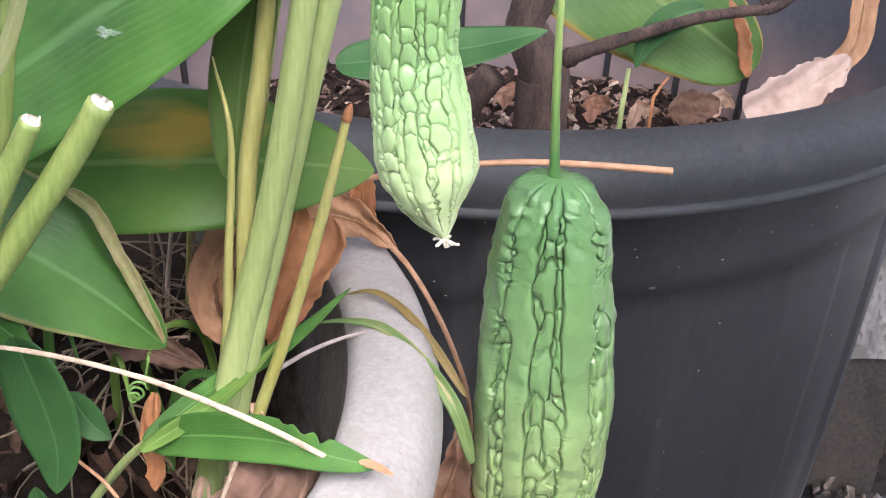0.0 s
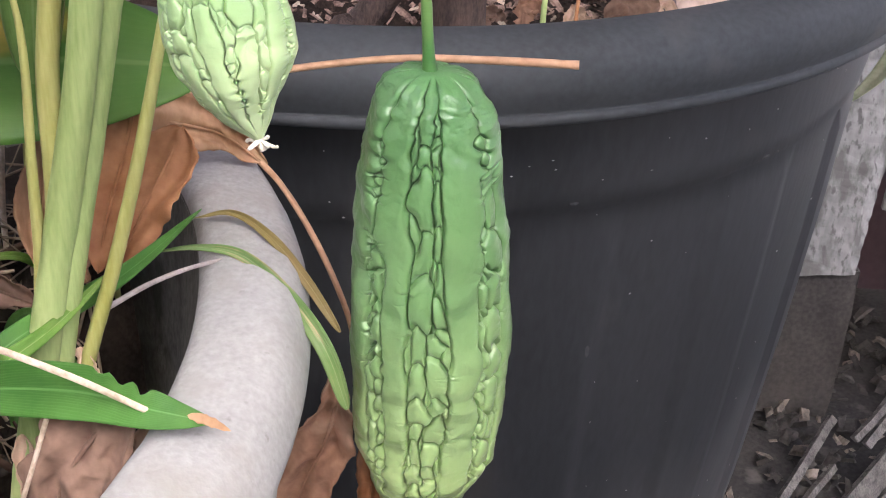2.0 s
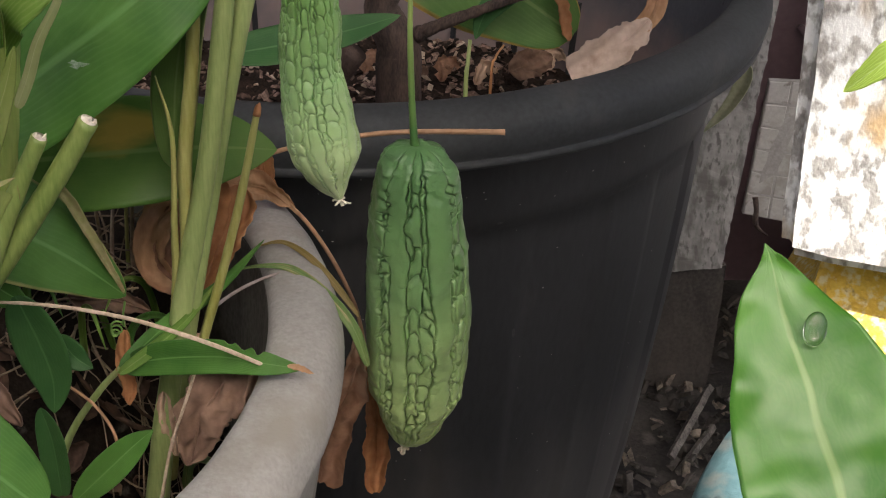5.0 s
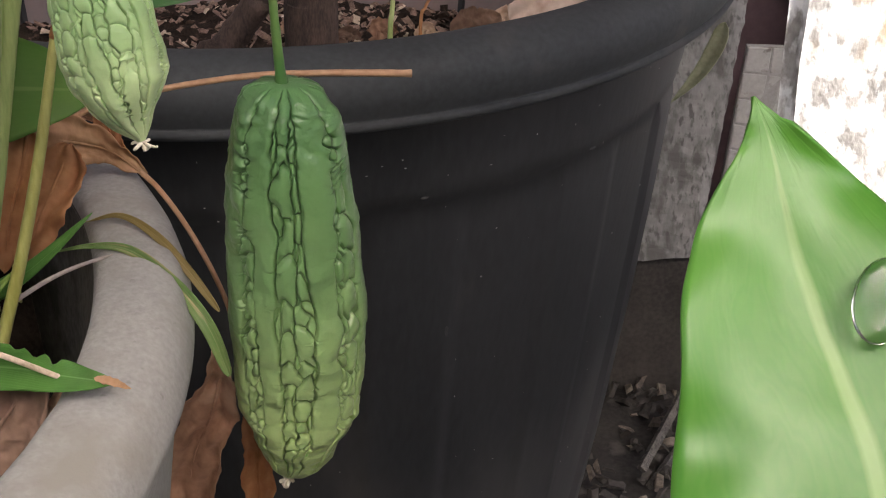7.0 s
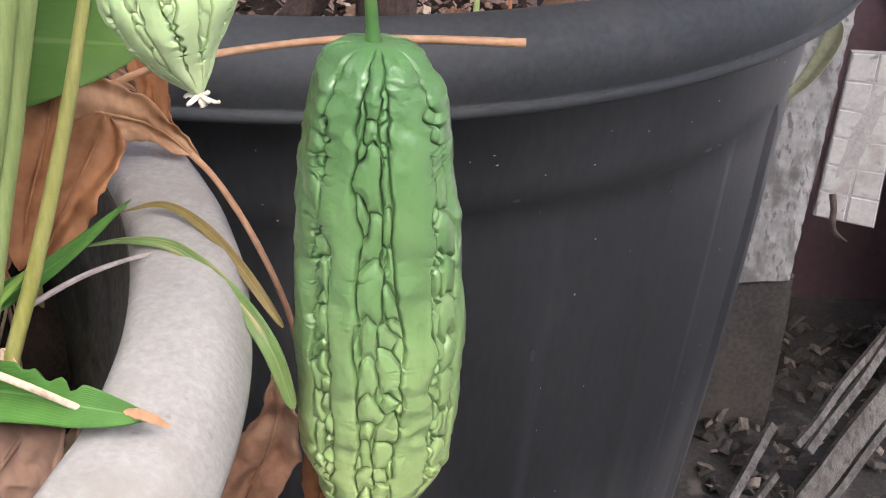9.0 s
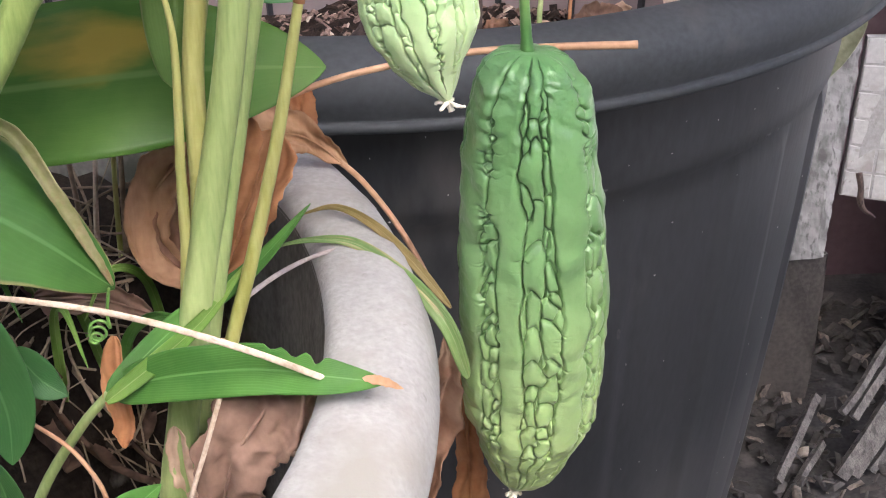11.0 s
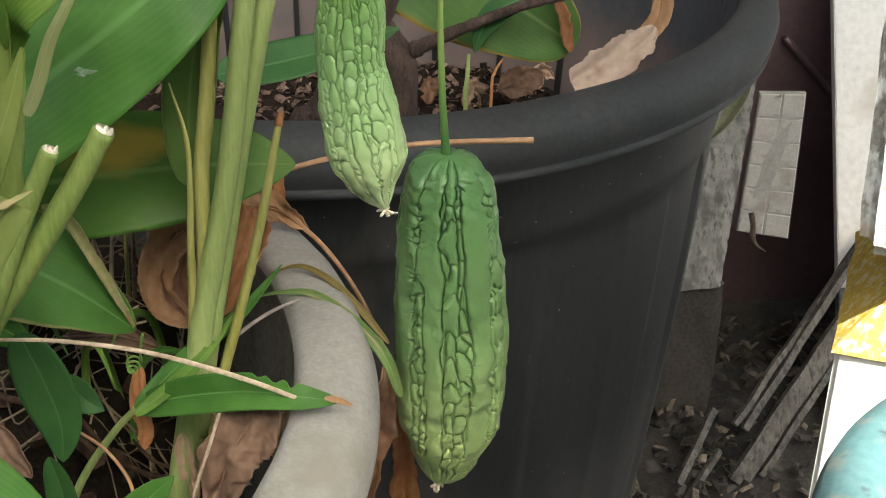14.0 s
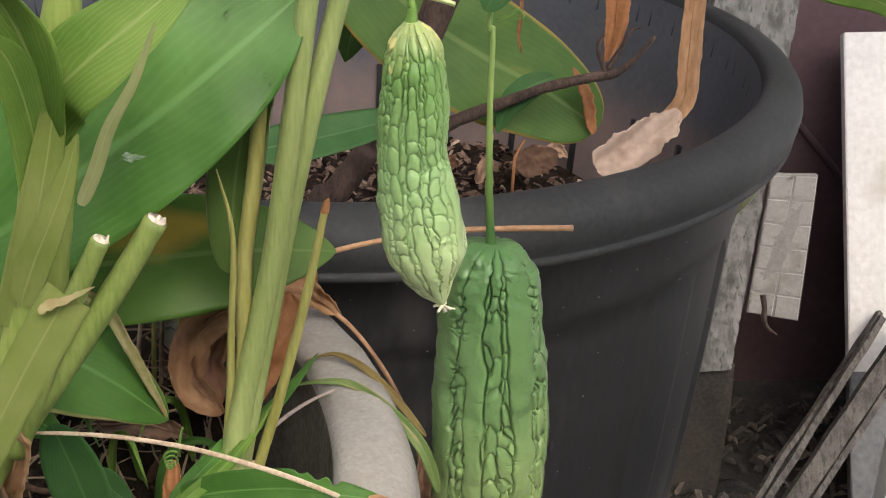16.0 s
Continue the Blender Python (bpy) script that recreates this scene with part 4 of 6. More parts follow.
def teal_pot():
    p = thing("teal_pot", "round cement pot painted teal, paint worn at the rim", "plant pot")
    cx, cy, wider = 0.2075, -0.2215, 1.18
    for name, prof in (("body", [(0.001, GROUND_Z), (0.06, GROUND_Z), (0.075, 0.3), (0.09, 0.5), (0.101, 0.6), (0.1045, 0.62)]),
                       ("rim", [(0.1035, 0.6185), (0.1068, 0.6215), (0.1075, 0.63), (0.1077, 0.643), (0.1055, 0.651), (0.1, 0.655), (0.093, 0.654), (0.088, 0.649), (0.085, 0.64), (0.083, 0.6), (0.078, 0.56), (0.001, 0.555)])):
        v, f = lathe(prof, 120)
        vs = [(cx + wider * x + 0.0015 * noise.noise(Vector((x * 30, y * 30, h * 30))), cy + wider * y, h + 0.001 * noise.noise(Vector((x * 40, y * 40, 2)))) for x, y, h in v]
        part(name, mesh_of("teal_" + name, vs, f), M_TEAL, p)


teal_pot()


# ---- gourds ----
def bead_column(rng, angle, wide, s0, s1, long, paired=0.0, jitter=0.2, zigzag=0.0):
    """Beads one below the other: (angle, place, half width, half length); paired: how often two stand side by side; zigzag: how far they step aside."""
    out, s, k = [], s0, 1
    while s < s1:
        h = long * rng.uniform(0.6, 1.5)
        k = -k
        a = angle + wide * jitter * rng.normal() + k * zigzag
        if rng.uniform() < paired:
            q = rng.uniform(0.4, 0.6)
            out.append((a - wide * q, s + h * rng.uniform(0.6, 1.0), wide * q * 1.05, h * rng.uniform(0.8, 1.1)))
            out.append((a + wide * (1 - q), s + h * rng.uniform(1.0, 1.5), wide * (1 - q) * 1.05, h * rng.uniform(0.8, 1.2)))
        else:
            out.append((a, s + h, wide * rng.uniform(0.75, 1.1), h))
        if rng.uniform() < 0.5:
            side = rng.choice((-1, 1))
            out.append((a + side * wide * rng.uniform(0.85, 1.1), s + h * 1.9, wide * 0.32, h * 0.45))
        s += 2 * h * rng.uniform(0.86, 1.0)
    return out


def soft_field(rng, nv, nu, dv, du):
    """Smooth random field of unit spread, closed round the second axis; dv, du: its grain in cells."""
    f = np.fft.rfft2(rng.normal(size=(nv, nu)))
    kv, ku = np.fft.fftfreq(nv)[:, None], np.fft.rfftfreq(nu)[None]
    out = np.fft.irfft2(f * np.exp(-2 * (np.pi * dv * kv) ** 2 - 2 * (np.pi * du * ku) ** 2), (nv, nu))
    return out / out.std()


def gourd_mesh(axis, radii, ridges, beads, seed, nu=720, nv=960, deep=0.0017, dome=0.0014, width=0.00026, wig=3.0, lump=0.00032, lobe=0.0, lobes=8, soft=0.0013, warped=1.0, cross=0.85, first=0.0006, neck=0.0012):
    """Warty gourd. ridges: (angle, half width, start) in degrees and share of the length; beads: see bead_column."""
    rng = np.random.default_rng(seed)
    c = spline(axis, nv)
    s = np.linspace(0, 1, nv)
    r = np.interp(s, *zip(*radii))
    for _ in range(2):
        r = np.r_[r[:5], np.convolve(r, np.ones(11) / 11, "valid"), r[-5:]]
    length = np.linalg.norm(np.diff(c, axis=0), axis=1).sum()
    rm = r.max()
    t, _, _ = frames_along(c)
    front = np.array([0, -1.0, 0])
    a0 = front - t * (t @ front)[:, None]
    a0 /= np.linalg.norm(a0, axis=1)[:, None]
    b0 = np.cross(a0, t)
    q = np.linspace(-np.pi, np.pi, nu, endpoint=False)
    th = q - 0.5 * np.sin(q)
    mm_v, mm_u = nv / (length * 1000), nu / (2 * np.pi * rm * 500)
    grain = lambda mm: soft_field(rng, nv, nu, mm * mm_v, mm * mm_u)
    turn, slide, lumps, dimples, skin = grain(2.4), grain(2.0), grain(4.5), grain(1.5), grain(0.55)
    jag = grain(0.7)
    wave = lambda u, v, w: noise.noise(Vector((u, v, w)))
    mid = np.array([[radians(a) + radians(wig) * (wave(n * 3.7, x * 6, seed) + 0.45 * wave(n * 5.1, x * 24, seed)) for x in s] for n, (a, w, _) in enumerate(ridges)])
    half = np.array([[radians(w) * (1 + 0.2 * wave(n * 2.3, x * 7, seed + 4) + 0.16 * wave(n * 4.3, x * 36, seed + 2)) for x in s] for n, (a, w, _) in enumerate(ridges)])
    start = np.array([q3 for _, _, q3 in ridges])
    bd = np.array(beads)
    ba, bs, bw, bh = np.radians(bd[:, 0]), bd[:, 1], np.radians(bd[:, 2]), bd[:, 3]
    verts = np.empty((nv, nu, 3))
    for i in range(nv):
        x = th + warped * (0.028 * turn[i] + 0.007 * jag[i])
        off = (x[:, None] - mid[None, :, i] + np.pi) % (2 * np.pi) - np.pi
        d = (np.abs(off) - half[None, :, i]) * rm + np.maximum(0, start - s[i])[None] * length * 1.2
        near = np.abs(bs - s[i]) < bh * 2 + 0.045
        if near.any():
            o = (x[:, None] - ba[near][None] + np.pi) % (2 * np.pi) - np.pi
            u, v = o / bw[near], (s[i] + warped * (0.0035 * slide[i] + 0.0008 * jag[i])[:, None] - bs[near]) / bh[near]
            u = u * (1 - 0.32 * v)
            size = np.minimum(bw[near] * rm, bh[near] * length)
            d = np.hstack([d, (np.hypot(u, v) - 1) * size - first])
        nr = d.argmin(1)
        pair = np.partition(d, 1, axis=1)[:, :2]
        gap = (pair[:, 1] - pair[:, 0]) * 0.5
        isbead = nr >= len(ridges)
        ends = min(1.0, s[i] / 0.015) * min(1.0, (1 - s[i]) / 0.04)
        second = np.argpartition(d, 1, axis=1)[:, :2].sum(1) - nr
        way = np.r_[np.array([radians(g[0]) for g in ridges]), ba[near]]
        same = np.abs((way[nr] - way[second] + np.pi) % (2 * np.pi) - np.pi) < radians(7)
        strong = np.where(same, cross, 1.0)
        groove = strong * deep * np.exp(-((gap / width) ** 2)) * (0.6 + 0.4 * min(1.0, s[i] / 0.15))
        tall = np.where(isbead, dome, dome * 0.85)
        reach = np.where(isbead, soft * 0.8, soft * 0.55)
        pillow = tall * (1 - np.exp(-gap / reach)) - neck * np.exp(-((gap / 0.0022) ** 2)) * math.exp(-s[i] / 0.14)
        h = ends * ((pillow + lump * (lumps[i] * 1.5 + dimples[i] * np.where(isbead, 0.4, 0.9) + 0.12 * skin[i])) * min(1.0, (1 - s[i]) / 0.16) ** 0.8 - groove) + lobe * rm * np.cos(lobes * th) * abs(1 - 2 * s[i])
        rad = np.maximum(r[i] + h * min(1.0, r[i] / (0.35 * rm)), 0.0004)
        verts[i] = c[i] + rad[:, None] * (np.cos(th)[:, None] * a0[i] + np.sin(th)[:, None] * b0[i])
    faces = [(i * nu + j, (i + 1) * nu + j, (i + 1) * nu + (j + 1) % nu, i * nu + (j + 1) % nu) for i in range(nv - 1) for j in range(nu)]
    faces += [tuple(range(nu)), tuple((nv - 1) * nu + j for j in range(nu))[::-1]]
    me = mesh_of("gourd", verts.reshape(-1, 3), faces)
    me.flip_normals()
    return me


def blossom_end(at, way, size, seed, parent, spread=1.0):
    """Withered flower remains at the tip: a knob and a few curled lobes."""
    rng = np.random.default_rng(seed)
    at, way = np.array(at), np.array(way) / np.linalg.norm(way)
    pieces = [tube([at - way * size * 0.3, at + way * size * 0.5, at + way * size * 1.6], [size * 0.45, size * 0.5, size * 0.42], n=8, seg=8, wobble=0.12, seed=seed)]
    for k in range(6):
        a = 6.28 * k / 6 + rng.uniform(-0.3, 0.3)
        out = np.array([math.cos(a), math.sin(a), 0.0])
        p0, p1 = at + way * size * 0.2, at + way * size * rng.uniform(0.3, 0.9) + out * size * 1.0 * spread
        p2 = p1 + way * size * rng.uniform(-0.4, 0.5) + out * size * rng.uniform(0.1, 0.5) * spread
        pieces.append(tube([p0, p1, p2], [size * 0.28, size * 0.26, size * 0.22], n=7, seg=6, wobble=0.15, seed=seed + k))
    part("blossom_end", join_pieces(pieces), M_BLOSSOM, parent, "withered cream flower remains")


M_BLOSSOM = mat("withered_flower", (0.6, 0.53, 0.4), (0.84, 0.79, 0.66), 300, 900, 0.8, 0.5)
M_GOURD_BIG = fruit_mat("gourd_skin", (0.072, 0.185, 0.066), (0.145, 0.26, 0.098), (0.32, 0.42, 0.17), 0.515, 0.70)
M_GOURD_SMALL = fruit_mat("pale_gourd_skin", (0.15, 0.29, 0.08), (0.24, 0.39, 0.16), (0.5, 0.6, 0.32), 0.695, 0.785, spots=((0.62, 0.6, 0.24), 0.768, 0.8))
M_STALK = fruit_mat("gourd_stalk", (0.16, 0.3, 0.1), (0.3, 0.42, 0.12), (0.06, 0.16, 0.04), 0.675, 0.80, 0.45)


def big_gourd():
    g = thing("bitter_gourd", "large ridged green bitter gourd, paler towards its tip, hanging", "gourd", "hanging gourds")
    axis = [(-0.0048, 0.0260, 0.6704), (-0.0056, 0.0262, 0.6542), (-0.0047, 0.0250, 0.6180), (-0.0035, 0.0230, 0.5788), (-0.0038, 0.0210, 0.5470), (-0.0052, 0.0190, 0.5250), (-0.0089, 0.0160, 0.5084)]
    radii = [(0, 0.0045), (0.01, 0.008), (0.03, 0.0113), (0.07, 0.0143), (0.12, 0.0163), (0.24, 0.0206), (0.36, 0.0231), (0.48, 0.0241), (0.6, 0.0237), (0.72, 0.0211), (0.84, 0.0157),
             (0.92, 0.0108), (0.97, 0.0066), (1.0, 0.002)]
    rng = np.random.default_rng(12)
    ridges = [(-66, 17, 0), (-22, 11, 0), (31, 14, 0), (82, 13, 0), (112, 10, 0), (143, 12, 0), (178, 14, 0), (215, 12, 0), (250, 12, 0),
              (-41, 7, 0.74), (53, 9, 0.74), (-4, 5.5, 0.78), (8, 5.5, 0.78)]
    beads = [(2, 0.1, 6.5, 0.06), (11, 0.125, 2.2, 0.016), (12, 0.158, 2.4, 0.013), (-8, 0.17, 2.2, 0.02)]
    beads += bead_column(rng, 0, 8.5, 0.155, 0.40, 0.031, 0.0, 0.1) + bead_column(rng, 12.5, 3.8, 0.17, 0.42, 0.02, 0.0, 0.12)
    beads += bead_column(rng, -4.5, 6, 0.40, 0.74, 0.027, 0.0, 0.15) + bead_column(rng, 8.5, 6, 0.43, 0.74, 0.026, 0.0, 0.15)
    beads += bead_column(rng, -38, 3.8, 0.33, 0.72, 0.014, 0.0, 0.2) + bead_column(rng, -47, 5.5, 0.5, 0.72, 0.024, 0.0, 0.2)
    beads += bead_column(rng, 48, 3.4, 0.36, 0.72, 0.012, 0.0, 0.2) + bead_column(rng, 60, 9, 0.26, 0.72, 0.03, 0.1, 0.12)
    for a in (-92, 100, 128, 160, 197, 233):
        beads += bead_column(rng, a, 6, 0.2, 0.85, 0.024, 0.3)
    part("fruit", gourd_mesh(axis, radii, ridges, beads, 4, lobe=0.018, lobes=8), M_GOURD_BIG, g)
    tip = np.array(axis[-1])
    blossom_end(tip, tip - np.array(axis[-2]), 0.0031, 3, g, 0.6)
    stalk = [(-0.0065, 0.0265, 0.6688), (-0.0070, 0.0265, 0.6748), (-0.0083, 0.0270, 0.6947), (-0.0094, 0.0280, 0.7250), (-0.0094, 0.0290, 0.7561), (-0.0097, 0.0300, 0.7774), (0.008, 0.034, 0.95), (0.012, 0.05, 1.2)]
    part("stalk", tube_mesh(stalk, [0.0026, 0.0018, 0.0015, 0.0012, 0.001, 0.0011, 0.0012, 0.0012], n=90, seg=12, wobble=0.03), M_STALK, g, "thin green stalk, yellowish below its node")
    return g


big_gourd()


def small_gourd():
    g = thing("bitter_gourd", "small pale green warty bitter gourd hanging from the vine", "gourd", "hanging gourds")
    axis = [(-0.0436, -0.0700, 0.7884), (-0.0429, -0.0700, 0.7795), (-0.0427, -0.0700, 0.7636), (-0.0426, -0.0705, 0.7482), (-0.0407, -0.0720, 0.7327), (-0.0381, -0.0740, 0.7179), (-0.0354, -0.0760, 0.7064), (-0.0321, -0.0780, 0.6976)]
    radii = [(0, 0.0022), (0.02, 0.003), (0.05, 0.005), (0.085, 0.0064), (0.13, 0.0082), (0.2, 0.01), (0.33, 0.0106), (0.45, 0.0112), (0.57, 0.0122), (0.7, 0.0128), (0.78, 0.0115), (0.857, 0.0085), (0.92, 0.0054), (0.965, 0.003), (1.0, 0.001)]
    rng = np.random.default_rng(5)
    beads, ridges = [], []
    for k in range(11):
        a = 32.7 * k + 2 * rng.normal()
        end = (0.6, 0.7, 0.52)[k % 3] + rng.uniform(-0.05, 0.05)
        ridges.append((a, 9.5, end))
        beads += bead_column(rng, a, 10, 0.08, end, 0.033, 0.0, 0.1) + bead_column(rng, a + 16.3, 5.0, 0.12, end + 0.12, (0.016, 0.026, 0.013)[k % 3], 0.0, 0.12)
    part("fruit", gourd_mesh(axis, radii, ridges, beads, 9, nu=520, nv=680, deep=0.0012, dome=0.0007, width=0.00017, wig=3.5, lump=0.0002, lobe=0.012, lobes=7, soft=0.0013, warped=1.0, cross=0.32, first=0.0, neck=0.0004), M_GOURD_SMALL, g)
    tip = np.array(axis[-1])
    blossom_end(tip, tip - np.array(axis[-2]), 0.0017, 8, g, 1.5)
    part("stalk", tube_mesh([(-0.0436, -0.0700, 0.7875), (-0.0436, -0.0700, 0.7933), (-0.0439, -0.0700, 0.8007), (-0.042, -0.068, 0.87), (-0.03, -0.06, 1.2)], [0.0021, 0.0013, 0.0011, 0.001, 0.001], n=30, seg=10), M_VINE, g, "thin green stalk")


small_gourd()


# ---- plants in the cement planter ----
CAMWARD = (0.05, -0.85, 0.5)


def stem(name, points, radii, mtl, label, category="stem", group="cut and standing stems", pith=0.0, seed=1, flat=1.0, n=40, seg=14, parent=None):
    me = tube_mesh(points, radii, n=n, seg=seg, wobble=0.015, seed=seed, flat=flat)
    t = part(name, me, mtl, parent, label)
    if not parent:
        tagged(t, "", category, group)
    if pith:
        a, b = np.array(points[0]), np.array(points[1])
        w = (a - b) / np.linalg.norm(a - b)
        rng = np.random.default_rng(seed)
        ps = [tube([a - w * pith * 0.8, a + w * pith * 0.25], [pith * 0.98, pith * 0.86], n=4, seg=12, wobble=0.05, seed=seed)]
        for k in range(5):
            ang = k * 1.26 + rng.uniform(-0.3, 0.3)
            o = np.array([math.cos(ang), -0.5 * math.sin(ang), 0.6 * math.sin(ang)]) * pith * 0.6
            ps.append(tube([a + o - w * pith * 0.3, a + o * 1.05 + w * pith * rng.uniform(0.1, 0.6)], [pith * 0.34, pith * 0.1], n=4, seg=6, seed=seed + k))
        part("broken_top", join_pieces(ps), M_PITH, t, "ragged white broken top")
    return t


def leaf(name, spine, width, mtl, label, facing=CAMWARD, category="leaf", group="", petiole=None, pr=0.0012, pm=None, parent=None, **kw):
    t = part(name, leaf_mesh(spine, width, facing, **kw), mtl, parent, label)
    if not parent:
        tagged(t, "", category, group)
    if petiole:
        part("petiole", tube_mesh(petiole, [pr * 1.3, pr], n=20, seg=10), pm or M_STEM, t, "thin green leaf stalk")
    return t


CLUMP = thing("leafy_clump", "clump of tall green leaf stems, some cut, in the planter", "plant")
LOW = thing("low_plant", "small green plant with pointed leaves low in the planter", "plant")
stem("stem", [(-0.0741, -0.0120, 0.8003), (-0.0782, -0.0140, 0.7697), (-0.0831, -0.0170, 0.7340), (-0.0904, -0.0200, 0.6857), (-0.0993, -0.0220, 0.6442), (-0.1080, -0.0270, 0.6016), (-0.1164, -0.0320, 0.5561), (-0.1223, -0.0360, 0.5146)],
     [0.0036, 0.0039, 0.0042, 0.0046, 0.005, 0.0056], M_STEM, "thick pale green leaf stem growing from the planter", parent=CLUMP)
stem("stem", [(-0.0604, -0.0040, 0.7988), (-0.0691, -0.0060, 0.7675), (-0.0775, -0.0100, 0.7332), (-0.0861, -0.0120, 0.6943), (-0.0936, -0.0160, 0.6565), (-0.1026, -0.0220, 0.6122), (-0.1102, -0.0260, 0.5695)],
     [0.0035, 0.0038, 0.004, 0.0042, 0.0044], M_STEM, "thick pale green leaf stem with small brown specks", seed=2, parent=CLUMP)
stem("stem", [(-0.0934, -0.0120, 0.7470), (-0.0973, -0.0140, 0.7112), (-0.1015, -0.0160, 0.6782), (-0.1022, -0.0190, 0.6427), (-0.1077, -0.0240, 0.5969), (-0.1173, -0.0300, 0.5239)], [0.0026, 0.003, 0.0032, 0.0034, 0.004], M_STEM_YELLOW, "yellow-green stem cut off at the top", seed=3, parent=CLUMP)
stem("stem", [(-0.1091, -0.0220, 0.7208), (-0.1044, -0.0220, 0.6947), (-0.1066, -0.0220, 0.6531), (-0.1080, -0.0222, 0.6228), (-0.1124, -0.0260, 0.5841), (-0.1196, -0.0300, 0.5334)], [0.0003, 0.001, 0.0015, 0.002, 0.0025, 0.003], M_STEM_YELLOW, "thin yellow-green stem with a brown node", seed=4, parent=CLUMP)
SLIM = stem("cut_stem", [(-0.0717, -0.0040, 0.6995), (-0.0800, -0.0090, 0.6606), (-0.0896, -0.0140, 0.6238), (-0.0992, -0.0200, 0.5914), (-0.1089, -0.0260, 0.5516)], [0.0014, 0.0019, 0.0021, 0.0023, 0.0026], M_STEM_YELLOW, "slim yellow cut stem with a dry orange tip", pith=0.0, seed=5, parent=CLUMP)
part("dry_tip", tube_mesh([(-0.0722, -0.0046, 0.6968), (-0.0714, -0.0042, 0.7005), (-0.0707, -0.0040, 0.7024)], [0.0017, 0.0014, 0.0003], n=6, seg=8), M_DEAD_ORANGE, SLIM, "dry orange tip")
stem("cut_stem", [(-0.1211, -0.0800, 0.7274), (-0.1318, -0.0820, 0.7097), (-0.1452, -0.0850, 0.6894), (-0.1693, -0.0900, 0.6540), (-0.1886, -0.0950, 0.6239), (-0.2038, -0.1000, 0.5975)], [0.0037, 0.0042, 0.0045, 0.005], M_STEM_CUT, "green stem broken off with a ragged white end", pith=0.0036, seed=6, parent=CLUMP)
stem("cut_stem", [(-0.1367, -0.0880, 0.7244), (-0.1463, -0.0900, 0.7048), (-0.1563, -0.0920, 0.6822), (-0.1684, -0.0950, 0.6523)], [0.003, 0.0036, 0.004], M_STEM_CUT, "short green stem broken off with a whitish end", pith=0.0029, seed=7, parent=CLUMP)
stem("cut_stem", [(-0.1786, -0.0600, 0.6916), (-0.1814, -0.0600, 0.6656), (-0.1861, -0.0620, 0.6326)], [0.0028, 0.003, 0.0034], M_STEM_CUT, "short green stem broken off, brown at the end", pith=0.0026, seed=8, parent=CLUMP)
stem("cut_stem", [(-0.1616, -0.0750, 0.7034), (-0.1730, -0.0760, 0.6864), (-0.1891, -0.0800, 0.6718), (-0.2055, -0.0850, 0.6610)], [0.0022, 0.003, 0.0034], M_STEM_CUT, "green stem broken off and leaning aside", pith=0.002, seed=9, parent=CLUMP)
SHEATH = leaf("cut_sheath", [(-0.185, -0.143, 0.648), (-0.171, -0.145, 0.67), (-0.156, -0.148, 0.6965), (-0.144, -0.148, 0.7185), (-0.1335, -0.148, 0.7363)], 0.0066, M_SHEATH_CUT, "bright green folded leaf sheath cut across, its end dry", facing=(0.1, -0.85, 0.5), fold=-0.25, shape=(0.12, 0.012), n=40, m=10, ragged=0.05, parent=CLUMP)
leaf("dry_flap", [(-0.1412, -0.1492, 0.7325), (-0.137, -0.1497, 0.7352), (-0.1325, -0.1502, 0.7372), (-0.1255, -0.1497, 0.7402)], 0.0013, M_DRY_EDGE, "pale dry edge on the cut sheath", crumple=0.0006, shape=(0.2, 0.7), ragged=0.5, n=20, m=6, parent=SHEATH)

# young shoots
stem("young_shoot", [(-0.1431, -0.0680, 0.8059), (-0.1491, -0.0700, 0.7725), (-0.1545, -0.0730, 0.7373), (-0.1620, -0.0750, 0.6952), (-0.1792, -0.0730, 0.6391)], [0.0045, 0.007, 0.0085, 0.009, 0.009], M_SHOOT, "thick light green young shoot with rolled sheaths", "shoot", seed=10, parent=CLUMP)
leaf("shoot_sheath", [(-0.168, -0.082, 0.69), (-0.161, -0.0845, 0.712), (-0.155, -0.0855, 0.733), (-0.15, -0.085, 0.753), (-0.1465, -0.084, 0.772)], 0.0078, M_SHEATH_CUT, "pale green sheath wrapped round the young shoot", fold=-0.4, shape=(0.12, 0.4), curl=1.1, n=40, seed=5, parent=CLUMP)
leaf("shoot_sheath", [(-0.163, -0.087, 0.702), (-0.157, -0.09, 0.717), (-0.151, -0.0915, 0.73), (-0.145, -0.0915, 0.744), (-0.1402, -0.09, 0.759)], 0.0062, M_SHEATH_CUT, "light green pointed sheath on the young shoot", fold=-0.4, shape=(0.25, 0.7), curl=0.9, parent=CLUMP)
leaf("leaf_stalk", [(-0.139, -0.1, 0.741), (-0.134, -0.1, 0.752), (-0.129, -0.1, 0.765), (-0.121, -0.1, 0.779), (-0.114, -0.1, 0.796)], 0.0022, M_SHEATH_BLADE, "greyish green rolled leaf stalk with a pointed top", fold=-0.5, shape=(0.15, 0.55), n=30, m=8, seed=11, parent=CLUMP)
leaf("broad_leaf", [(-0.152, -0.078, 0.75), (-0.148, -0.082, 0.767), (-0.137, -0.084, 0.779), (-0.123, -0.081, 0.790), (-0.105, -0.073, 0.804)], 0.0125, M_LEAF_LIGHT, "light green young leaf unfolding from the shoot", facing=(0.2, -0.7, 0.6), fold=0.2, shape=(0.45, 0.6), n=44, m=16, parent=CLUMP)
